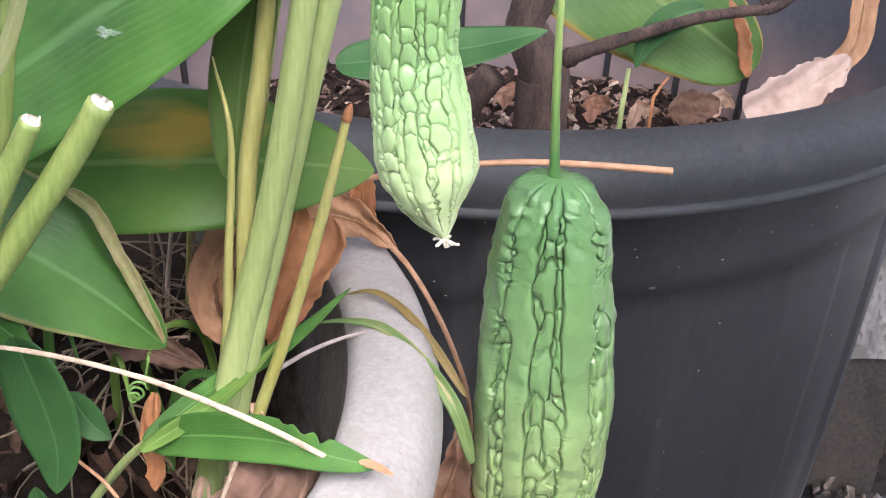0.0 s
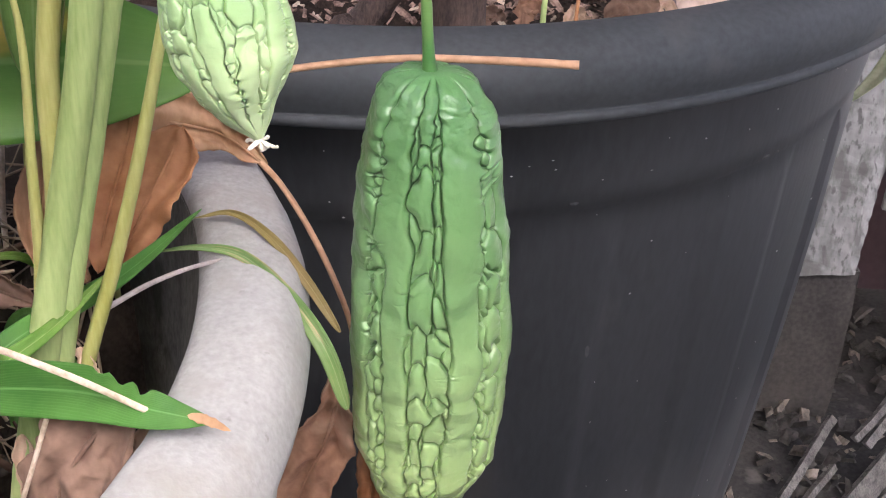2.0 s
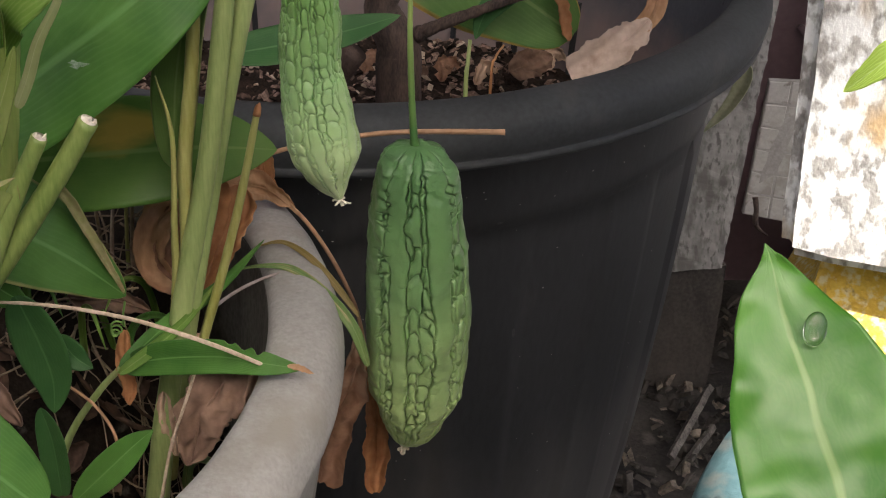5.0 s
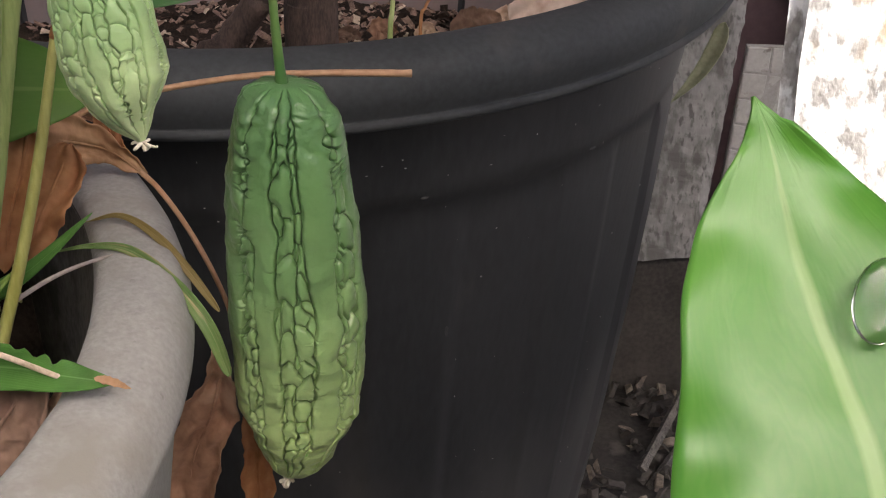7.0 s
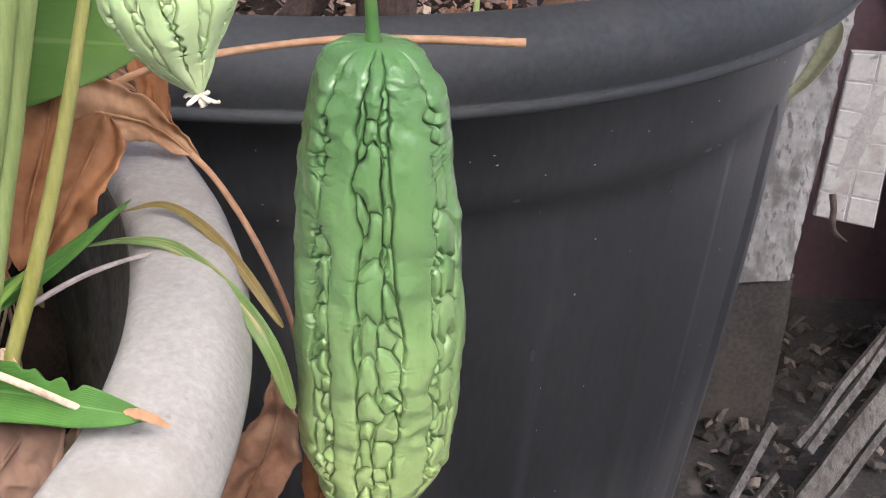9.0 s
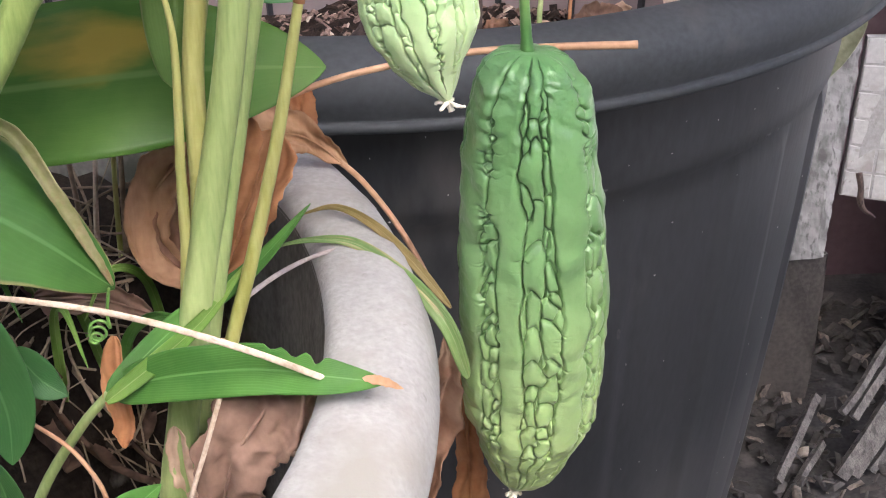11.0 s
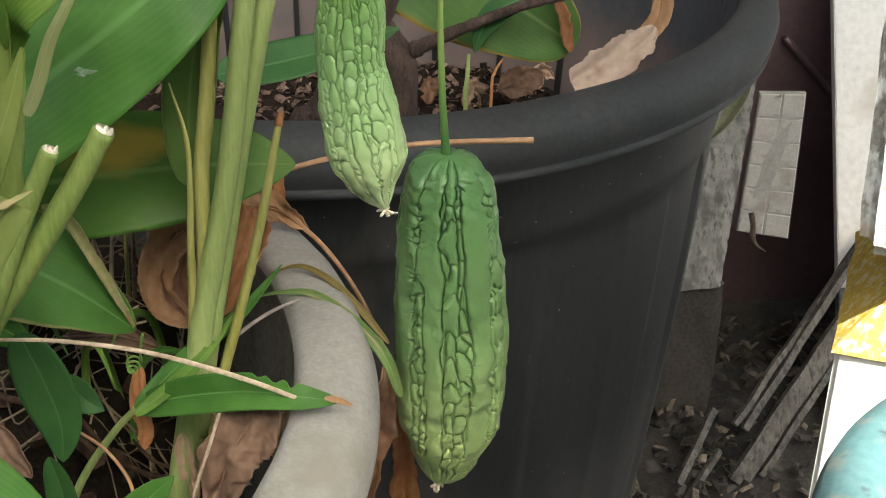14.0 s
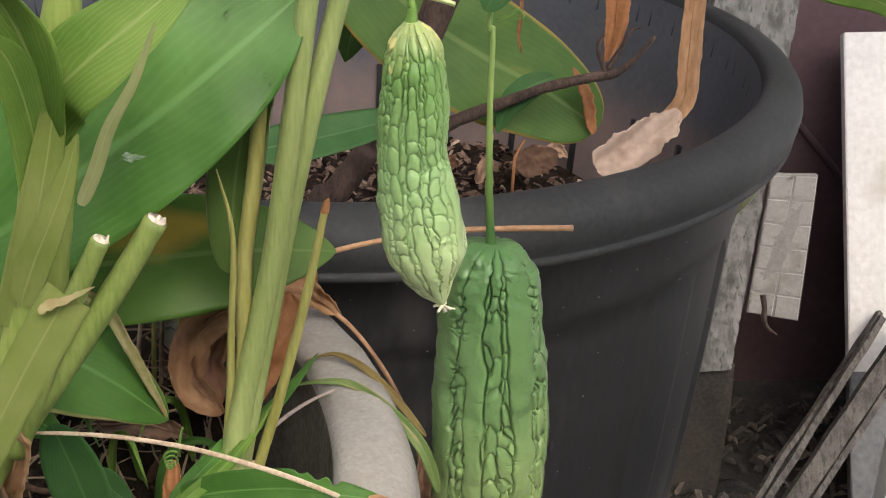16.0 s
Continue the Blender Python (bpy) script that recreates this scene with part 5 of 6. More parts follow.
leaf("broad_leaf", [(-0.1497, -0.0810, 0.7552), (-0.1510, -0.0880, 0.7783), (-0.1557, -0.0930, 0.7959), (-0.1619, -0.1030, 0.8107)], 0.012, M_LEAF_LIGHT, "light green young leaf bending aside from the shoot", facing=(-0.3, -0.7, 0.5), fold=0.35, shape=(0.5, 0.7), seed=2, parent=CLUMP)
leaf("broad_leaf", [(-0.1566, -0.0780, 0.7205), (-0.1546, -0.0830, 0.7541), (-0.1565, -0.0910, 0.7791), (-0.1611, -0.0980, 0.7909)], 0.007, M_LEAF_LIGHT, "narrow light green leaf standing by the shoot", facing=(0.4, -0.8, 0.3), fold=0.3, shape=(0.4, 0.7), seed=3, parent=CLUMP)

# broad leaves
BIG_LEAF = leaf("broad_leaf", [(-0.2109, -0.0480, 0.6850), (-0.1801, -0.0420, 0.7046), (-0.1465, -0.0350, 0.7292), (-0.1220, -0.0270, 0.7463), (-0.0987, -0.0180, 0.7646), (-0.0798, -0.0100, 0.7799)], 0.0262, M_LEAF, "broad glossy green leaf with fine parallel veins and water drops", facing=(0.1, -0.8, 0.55), fold=0.06, sides=(1.6, 1.0), ripple=0.0006, shape=(0.42, 0.55), n=60, m=20, parent=CLUMP)
for at, way, size, kind in (((-0.1352, -0.0356, 0.7304), (-0.09, -0.86, 0.5), (0.0034, 0.0014), "pale_scar"), ((-0.1044, -0.0137, 0.7734), (0.01, -0.9, 0.44), (0.0009, 0.0022), "water_drop"),
                            ((-0.091, -0.0234, 0.7555), (-0.03, -0.89, 0.46), (0.0008, 0.0013), "water_drop"), ((-0.0894, -0.0248, 0.753), (-0.05, -0.89, 0.46), (0.0006, 0.0012), "water_drop"),
                            ((-0.118, -0.022, 0.7565), (0.0, -0.9, 0.44), (0.0006, 0.0016), "water_drop")):
    n0 = Vector(way).normalized()
    e1 = n0.cross(Vector((0, 0, 1))).normalized() * -1
    e2 = n0.cross(e1)
    c0 = Vector(at) + n0 * (0.0005 if kind == "pale_scar" else 0.0002)
    high = 0.0001 if kind == "pale_scar" else 0.55 * size[0]
    vs = [c0 + n0 * high]
    for rr, hh in ((0.55, 0.8), (1.0, 0.0)):
        for k in range(20):
            q = 6.2832 * k / 20
            jag = 1 + (0.3 * math.sin(3 * q + 1) + 0.25 * math.sin(7 * q) if kind == "pale_scar" else 0)
            vs.append(c0 + (e1 * math.cos(q) * size[0] + e2 * math.sin(q) * size[1]) * rr * jag + n0 * high * hh)
    fs = [(0, 1 + k, 1 + (k + 1) % 20) for k in range(20)] + [(1 + k, 21 + k, 21 + (k + 1) % 20, 1 + (k + 1) % 20) for k in range(20)]
    part(kind, mesh_of(kind, vs, fs), M_SCAR if kind == "pale_scar" else M_WATER, BIG_LEAF, "pale grey scar on the leaf" if kind == "pale_scar" else "clear water drop")
leaf("broad_leaf", [(-0.2083, 0.0000, 0.6647), (-0.1730, 0.0150, 0.6636), (-0.1392, 0.0220, 0.6649), (-0.1105, 0.0270, 0.6656), (-0.0892, 0.0300, 0.6648), (-0.0689, 0.0300, 0.6645)], 0.0262, M_LEAF_OLIVE, "broad olive green leaf with a yellowed patch", facing=(0.0, -0.75, 0.65), fold=0.05, ripple=0.0005, shape=(0.4, 0.75), n=60, m=18, seed=3, parent=CLUMP)
FOLDED = leaf("folded_leaf", [(-0.2, -0.03, 0.668), (-0.184, -0.024, 0.655), (-0.168, -0.019, 0.643), (-0.152, -0.013, 0.628), (-0.1345, -0.0065, 0.6075)], 0.0245, M_LEAF_EDGE, "green leaf with a folded pale dry edge", facing=(0.15, -0.6, 0.78), fold=0.1, ripple=0.0008, shape=(0.3, 0.72), seed=4, n=48, m=16, parent=CLUMP)
leaf("curled_edge", [(-0.164, -0.0085, 0.6655), (-0.1555, -0.009, 0.6595), (-0.149, -0.0085, 0.6445), (-0.1415, -0.0075, 0.6255), (-0.1352, -0.0065, 0.6085)], 0.0024, M_DRY_EDGE, "pale yellow dry edge rolled over", facing=(0.5, -0.75, 0.4), fold=0.6, curl=1.0, ragged=0.2, crumple=0.0006, shape=(0.3, 0.6), seed=44, n=40, m=8, parent=FOLDED)
LANCE = leaf("lance_leaf", [(-0.1298, -0.0450, 0.5959), (-0.1101, -0.0520, 0.6056), (-0.0845, -0.0600, 0.6129), (-0.0643, -0.0675, 0.6153), (-0.0486, -0.0675, 0.6129)], 0.0074, M_LEAF, "narrow green leaf with a nibbled edge and dry tip", facing=(0.0, -0.8, 0.6), fold=0.15, shape=(0.5, 0.85), ripple=0.0007, seed=5, n=60, m=14,
     bites=((0.62, 0.03, -1, 0.4), (0.7, 0.02, -1, 0.55), (0.55, 0.015, -1, 0.25), (0.62, 0.03, 1, 0.0)), petiole=[(-0.1685, -0.0400, 0.5237), (-0.1566, -0.0400, 0.5555), (-0.1407, -0.0420, 0.5812), (-0.1288, -0.0450, 0.5964)], pr=0.0014, parent=LOW)
leaf("dry_tip", [(-0.0555, -0.0682, 0.6152), (-0.05, -0.0687, 0.6142), (-0.0445, -0.0687, 0.6116)], 0.0012, M_DEAD_TAN, "dry pale brown tip of the narrow leaf", crumple=0.0004, ragged=0.4, shape=(0.5, 0.8), n=16, m=6, parent=LANCE)
leaf("leaf", [(-0.1681, -0.0500, 0.6337), (-0.1612, -0.0510, 0.6123), (-0.1572, -0.0520, 0.5940), (-0.1575, -0.0550, 0.5781)], 0.0102, M_LEAF_DARK, "dark green pointed leaf low in the planter", fold=0.2, shape=(0.45, 0.75), seed=6, parent=LOW)
leaf("leaf", [(-0.1568, -0.0400, 0.6079), (-0.1498, -0.0410, 0.5975), (-0.1425, -0.0420, 0.5925)], 0.0055, M_LEAF_DARK, "small dark green leaf low in the planter", fold=0.2, seed=7, parent=LOW)
leaf("leaf", [(-0.1596, -0.0650, 0.5881), (-0.1567, -0.0650, 0.5699), (-0.1561, -0.0650, 0.5409)], 0.0058, M_LEAF_DARK, "narrow dark green leaf low in the planter", fold=0.5, seed=8, shape=(0.5, 0.3), parent=LOW)
leaf("leaf", [(-0.1509, -0.0650, 0.5378), (-0.1353, -0.0650, 0.5551), (-0.1230, -0.0630, 0.5677), (-0.1145, -0.0610, 0.5750)], 0.0072, M_LEAF, "green pointed leaf low in the planter", fold=0.35, seed=9, parent=LOW)
leaf("leaf", [(-0.1904, -0.0350, 0.6373), (-0.1777, -0.0370, 0.6278), (-0.1665, -0.0400, 0.6228)], 0.007, M_LEAF, "green leaf partly hidden between the stems", fold=0.3, seed=12, parent=LOW)
leaf("broad_leaf", [(-0.2117, -0.1300, 0.6571), (-0.1901, -0.1280, 0.6349), (-0.1670, -0.1260, 0.6127), (-0.1426, -0.1240, 0.5841)], 0.019, M_LEAF, "broad dark green leaf low in the planter", facing=(0.1, -0.5, 0.85), fold=0.1, shape=(0.5, 0.45), seed=10, n=40, m=16, parent=CLUMP)
leaf("standing_leaf", [(-0.1075, -0.0095, 0.674), (-0.1058, -0.009, 0.695), (-0.1035, -0.009, 0.715), (-0.0985, -0.008, 0.738), (-0.0885, -0.006, 0.765)], 0.0105, M_LEAF_OLIVE2, "dull olive leaf folded between the stems", facing=(-0.15, -0.85, 0.45), fold=0.12, shape=(0.45, 0.5), seed=11, n=40, parent=CLUMP)

# grass blades, twigs and straw
leaf("grass_blade", [(-0.1284, -0.0500, 0.5989), (-0.1121, -0.0300, 0.6077), (-0.0928, 0.0000, 0.6103), (-0.0766, 0.0300, 0.6172)], 0.0036, M_LEAF, "bright green grass blade with a dry tip", fold=0.5, shape=(0.3, 0.8), seed=1, m=6)
leaf("grass_blade", [(-0.1278, -0.0550, 0.5995), (-0.1129, -0.0450, 0.6076), (-0.1025, -0.0300, 0.6116), (-0.0918, -0.0100, 0.6188)], 0.0026, M_LEAF_LIGHT, "pale green grass blade beside the stems", fold=0.6, shape=(0.3, 0.8), seed=2, m=6)
leaf("grass_blade", [(-0.0931, 0.0200, 0.6053), (-0.0766, 0.0220, 0.6079), (-0.0614, 0.0200, 0.6071), (-0.0451, 0.0100, 0.5994), (-0.0329, 0.0000, 0.5886), (-0.0261, -0.0030, 0.5696)], 0.0026, M_GRASS_WORN, "arching green grass blade, worn and pale at the tip", fold=0.35, shape=(1.1, 0.35), seed=3, n=60, m=6)
leaf("grass_blade", [(-0.0825, 0.0400, 0.6076), (-0.0694, 0.0400, 0.6106), (-0.0564, 0.0340, 0.6066), (-0.0437, 0.0250, 0.5975), (-0.0311, 0.0150, 0.5853)], 0.0017, M_GRASS_DRY, "arching olive brown grass blade over the rim", fold=0.3, shape=(0.9, 0.4), seed=4, n=50, m=6)
for k, (x0, x1, h) in enumerate(((-0.165, -0.15, 0.055), (-0.15, -0.12, 0.07), (-0.175, -0.2, 0.05), (-0.135, -0.145, 0.05), (-0.19, -0.17, 0.065), (-0.125, -0.1, 0.045), (-0.155, -0.185, 0.07), (-0.205, -0.215, 0.06))):
    y = 0.02 + 0.012 * (k % 4)
    z = planter_top(x0, y)
    leaf("grass_blade", [(x0, y, z), (x0 * 0.7 + x1 * 0.3, y - 0.01, z + h * 0.7), (x1, y - 0.03, z + h), (x1 * 1.6 - x0 * 0.6, y - 0.045, z + h * 0.8)], 0.0017 + 0.0004 * (k % 3), (M_LEAF_LIGHT, M_LEAF, M_GRASS_WORN)[k % 3],
         "thin green grass blade in the planter litter", group="grass blades", category="grass", fold=0.4, shape=(0.2, 0.8), seed=70 + k, n=24, m=6)
stem("dry_stalk", [(-0.0724, 0.0860, 0.6073), (-0.0624, 0.0800, 0.6005), (-0.0504, 0.0700, 0.5885), (-0.0398, 0.0620, 0.5715), (-0.0333, 0.0560, 0.5550), (-0.0283, 0.0500, 0.5209), (-0.0250, 0.0460, 0.4881)], [0.0011, 0.0011, 0.001, 0.001], M_STICK, "thin tan dry stalk hanging between the pots", "dry stalk", "dry stalks", seed=12)
stem("dry_stalk", [(0.0373, 0.0909, 0.6476), (0.0076, 0.0890, 0.6480), (-0.0207, 0.0870, 0.6475), (-0.0487, 0.0840, 0.6443), (-0.0714, 0.0800, 0.6404), (-0.0890, 0.0780, 0.6343), (-0.1014, 0.0740, 0.6278)], [0.0015, 0.0013, 0.0012, 0.0012, 0.001], M_STICK, "straight tan dry leaf stalk lying across the gap", "dry stalk", "dry stalks", seed=13)
stem("dry_stalk", [(-0.1694, -0.0750, 0.6468), (-0.1511, -0.0740, 0.6456), (-0.1309, -0.0720, 0.6416), (-0.1105, -0.0700, 0.6353), (-0.0835, -0.0680, 0.6237), (-0.0605, -0.0670, 0.6118)], [0.0006, 0.0008, 0.00085, 0.00095, 0.0009], M_STRAW, "long pale straw lying across the leaves", "dry stalk", "dry stalks", seed=14, flat=0.45)
stem("twig", [(-0.0952, -0.0120, 0.6056), (-0.0856, 0.0000, 0.6074), (-0.0763, 0.0120, 0.6066), (-0.0653, 0.0240, 0.6043), (-0.0560, 0.0340, 0.6021)], [0.0009, 0.0008, 0.0006, 0.0003], M_TWIG, "thin grey twig resting on the cement rim", "twig", "dry stalks", seed=15)
stem("dry_stalk", [(-0.0946, -0.0600, 0.6057), (-0.1001, -0.0620, 0.5888), (-0.1069, -0.0640, 0.5681), (-0.1127, -0.0660, 0.5407)], [0.0007, 0.0007, 0.0008], M_STRAW, "thin pale straw hanging into the planter", "dry stalk", "dry stalks", seed=16)
stem("dry_stalk", [(-0.1525, -0.0500, 0.5898), (-0.1421, -0.0500, 0.5798), (-0.1347, -0.0520, 0.5683), (-0.1317, -0.0550, 0.5589)], [0.0006, 0.0007, 0.0008], M_STICK, "bent brown stalk in the planter", "dry stalk", "dry stalks", seed=17)


def tendril():
    t = thing("tendril", "coiled green vine tendril between the leaves", "tendril")
    c = np.array((-0.1248, -0.0600, 0.6269))
    pts = [np.array((-0.1199, -0.0630, 0.6408)), np.array((-0.1219, -0.0610, 0.6321))]
    for k in range(26):
        a = k * 0.75
        rr = 0.0028 * (1 - k / 40)
        pts.append(c + np.array([rr * math.cos(a), -0.00025 * k, rr * math.sin(a)]))
    part("coil", tube_mesh(pts, [0.00045, 0.00035], n=110, seg=6), M_VINE, t)


tendril()
stem("tendril", [(-0.0666, -0.0600, 0.7985), (-0.0578, -0.0600, 0.7954), (-0.0473, -0.0600, 0.7933), (-0.0383, -0.0600, 0.7930), (-0.0301, -0.0600, 0.7910)], [0.0005, 0.0007, 0.0007, 0.0008], M_PALEVINE, "pale green vine tendril stretched beside the gourd", "tendril", "", seed=18)
stem("tendril", [(-0.0082, 0.0300, 0.7614), (-0.0044, 0.0280, 0.7634), (-0.0008, 0.0270, 0.7659), (0.0013, 0.0270, 0.7636), (-0.0011, 0.0280, 0.7617)], [0.0006, 0.0007, 0.0006, 0.0003], M_VINE, "short green tendril on the gourd stalk", "tendril", "", seed=19)
leaf("vine_leaf", [(0.0010, 0.0280, 0.7894), (-0.0060, 0.0270, 0.7782), (-0.0132, 0.0250, 0.7659)], 0.007, M_LEAF_DARK, "dark green vine leaf beside the gourd stalk", fold=0.2, shape=(0.4, 0.5), seed=13)

# dry leaves
G_DEAD = "dry leaves"


def dead(spine, width, mtl, label, seed, crumple=0.0016, curl=0.4, fold=0.2, shape=(0.4, 0.6), facing=CAMWARD, n=56, m=18, ripple=0.0005, ragged=0.22, pleat=0.14):
    t = leaf("dry_leaf", spine, width, mtl, label, facing, "dry leaf", G_DEAD, fold=fold, crumple=crumple, curl=curl, seed=seed, shape=shape, n=n, m=m, ripple=ripple, ragged=ragged, pleat=pleat)
    if width > 0.005:
        lift = Vector(facing).normalized() * 0.0003
        part("midrib", tube_mesh([Vector(p) + lift for p in spine], [0.0007, 0.0006, 0.0003], n=30, seg=6), mtl, t)
    return t


dead([(-0.1135, 0.0600, 0.6366), (-0.0964, 0.0700, 0.6264), (-0.0810, 0.0780, 0.6187), (-0.0685, 0.0850, 0.6041)], 0.0105, M_DEAD_TAN, "tan curled dry leaf draped over the rim", 1, 0.002, 0.5, shape=(0.3, 1.0), ragged=0.08, pleat=0.16)
dead([(-0.0920, 0.1000, 0.6421), (-0.0866, 0.1000, 0.6301), (-0.0838, 0.0980, 0.6162), (-0.0779, 0.0920, 0.6052)], 0.0055, M_DEAD_ORANGE, "orange brown dry leaf strip hanging behind the stems", 2)
dead([(-0.1011, 0.0850, 0.6369), (-0.0944, 0.0880, 0.6332), (-0.0890, 0.0900, 0.6255)], 0.003, M_DEAD, "brown dry leaf strip crossing the rim", 3)
dead([(-0.0891, 0.0600, 0.6299), (-0.0947, 0.0500, 0.6180), (-0.1002, 0.0400, 0.6062), (-0.1080, 0.0300, 0.5881)], 0.0105, M_DEAD_ORANGE, "broad orange brown dry leaf behind the stems", 4, 0.0018, ragged=0.12, pleat=0.14)
dead([(-0.1104, 0.0500, 0.6318), (-0.1286, 0.0460, 0.6175), (-0.1327, 0.0420, 0.5974), (-0.1197, 0.0380, 0.5812)], 0.0105, M_DEAD_TAN, "curled tan dry leaf behind the stems", 5, 0.0018, 1.1, 0.15, (0.3, 0.4), ragged=0.14, pleat=0.12)
dead([(-0.1170, 0.0550, 0.6292), (-0.1207, 0.0500, 0.6153), (-0.1240, 0.0460, 0.6007), (-0.1197, 0.0400, 0.5843)], 0.009, M_DEAD, "brown curled dry leaf behind the stems", 6, 0.0018, 0.8)
dead([(-0.0954, 0.0300, 0.6502), (-0.0977, 0.0250, 0.6372), (-0.1022, 0.0180, 0.6199), (-0.1044, 0.0100, 0.6033)], 0.0072, M_DEAD_ORANGE, "orange brown dry leaf hanging in the planter", 7, 0.0012, ragged=0.1, pleat=0.06)
dead([(-0.0750, -0.0550, 0.6057), (-0.0848, -0.0580, 0.5960), (-0.0943, -0.0600, 0.5796), (-0.0994, -0.0620, 0.5570)], 0.0125, M_DEAD_DARK, "crumpled dull brown dry leaf inside the cement rim", 8, 0.003)
dead([(-0.0703, -0.0500, 0.5981), (-0.0739, -0.0520, 0.5852), (-0.0767, -0.0550, 0.5777)], 0.004, M_DEAD, "small brown dry leaf inside the cement rim", 9)
dead([(-0.0320, 0.0150, 0.5727), (-0.0333, 0.0200, 0.5538), (-0.0385, 0.0240, 0.5318), (-0.0471, 0.0260, 0.5097), (-0.0530, 0.0260, 0.4752)], 0.0125, M_DEAD, "wavy brown dry leaf hanging between the pots", 10, 0.0026, 0.5, 0.2, (0.9, 0.25))
dead([(-0.0292, 0.0450, 0.5485), (-0.0258, 0.0430, 0.5164), (-0.0245, 0.0420, 0.4915), (-0.0250, 0.0400, 0.4575)], 0.0062, M_DEAD_ORANGE, "orange brown dry leaf hanging behind the gourd", 11, 0.002, 0.4, 0.2, (0.8, 0.25))
dead([(-0.166, -0.1, 0.669), (-0.168, -0.095, 0.651), (-0.174, -0.086, 0.630), (-0.178, -0.078, 0.610)], 0.0062, M_DEAD_TAN, "crumpled tan dry leaf hanging on the straw", 12, 0.0016, 0.9, 0.2, (0.25, 0.4))
dead([(-0.1843, -0.0900, 0.6472), (-0.1770, -0.0900, 0.6277), (-0.1666, -0.0900, 0.6125), (-0.1589, -0.0900, 0.5981)], 0.0052, M_DEAD_DARK, "long dull brown dry leaf in the planter", 13)
dead([(-0.1268, -0.0400, 0.6114), (-0.1282, -0.0420, 0.5977), (-0.1265, -0.0450, 0.5858), (-0.1285, -0.0460, 0.5767)], 0.0035, M_DEAD_ORANGE, "small orange dry leaf hanging in the planter", 14, 0.001)
dead([(-0.1680, 0.0200, 0.5883), (-0.1499, 0.0250, 0.5850), (-0.1331, 0.0300, 0.5756)], 0.0065, M_DEAD_DARK, "dull brown dry leaf in the planter litter", 15, 0.002)
dead([(-0.1149, -0.0350, 0.5758), (-0.1136, -0.0360, 0.5590), (-0.1112, -0.0360, 0.5409)], 0.0035, M_DEAD_PALE, "thin pale sheath peeling from the stems", 16, 0.001)
dead([(-0.1006, -0.0200, 0.5971), (-0.0973, -0.0220, 0.5898), (-0.0914, -0.0240, 0.5852)], 0.0028, M_DEAD_PALE, "small pale dry bract beside the stems", 17, 0.0006)
dead([(-0.1588, -0.0900, 0.6708), (-0.1619, -0.0900, 0.6666), (-0.1565, -0.0880, 0.6717)], 0.003, M_DEAD_ORANGE, "reddish dry sheath between the stems", 18, 0.0006)


def litter(name, count, seed, mtl, label, r0, r1, zlo, zhi, radius=0.0006, area=None):
    """Fine dry stalks and roots lying criss-cross in the planter, joined."""
    rng = np.random.default_rng(seed)
    ps = []
    for _ in range(count):
        a, rr = rng.uniform(0, 6.283), 0.195 * math.sqrt(rng.uniform(0, 1))
        p = np.array([RING_X + rr * math.cos(a), RING_Y + rr * math.sin(a), 0])
        if area:
            p[0], p[1] = rng.uniform(*area[:2]), rng.uniform(*area[2:])
        p[2] = planter_top(p[0], p[1]) + rng.uniform(zlo, zhi)
        d = rng.normal(size=3) * np.array([1, 1, 0.45])
        d *= rng.uniform(r0, r1) / np.linalg.norm(d)
        pts = [p - d, p + rng.normal(size=3) * 0.006, p + d]
        for q in pts:
            k = math.hypot(q[0] - RING_X, q[1] - RING_Y)
            if k > 0.2:
                q[0], q[1] = RING_X + (q[0] - RING_X) * 0.2 / k, RING_Y + (q[1] - RING_Y) * 0.2 / k
            q[2] = max(q[2], planter_top(q[0], q[1]) - 0.002)
        w = radius * rng.uniform(0.6, 1.8)
        ps.append(tube(pts, [w, w * 0.7], n=9, seg=5))
    return part(name, join_pieces(ps), mtl, None, label, category="litter", kind="stuff")


def standing_straws(count, seed):
    """Dead upright stalks behind the stems, leaning a little."""
    rng = np.random.default_rng(seed)
    for k in range(count):
        x, y = -0.168 + 0.05 * (k + rng.uniform(0, 0.8)) / count, rng.uniform(0.06, 0.085)
        lean, top = rng.uniform(-0.007, 0.007), rng.uniform(0.612, 0.64)
        stem("dry_stalk", [(x, y, 0.555), (x + lean * 0.3, y, 0.585), (x + lean, y + 0.002, top)], [0.0012, 0.0011, 0.0008], (M_HAY, M_STRAW, M_STEM_YELLOW)[k % 3],
             ("dull tan dead stalk standing in the planter", "pale straw stalk standing in the planter", "thin yellowish green stalk standing in the planter")[k % 3], "dry stalk", "dry stalks", seed=60 + k, n=14, seg=8)


standing_straws(9, 77)
litter("straw_litter", 170, 31, M_HAY, "dry straw and roots tangled in the planter", 0.015, 0.05, 0.0, 0.03, 0.0005)
litter("dry_grass_tangle", 120, 35, M_HAY, "tangle of thin pale dry grass in the planter", 0.012, 0.035, 0.0, 0.032, 0.0004, (-0.2, -0.1, 0.015, 0.085))
litter("brown_litter", 220, 32, M_LITTER, "brown stalk litter in the planter", 0.01, 0.04, 0.0, 0.025, 0.0011)


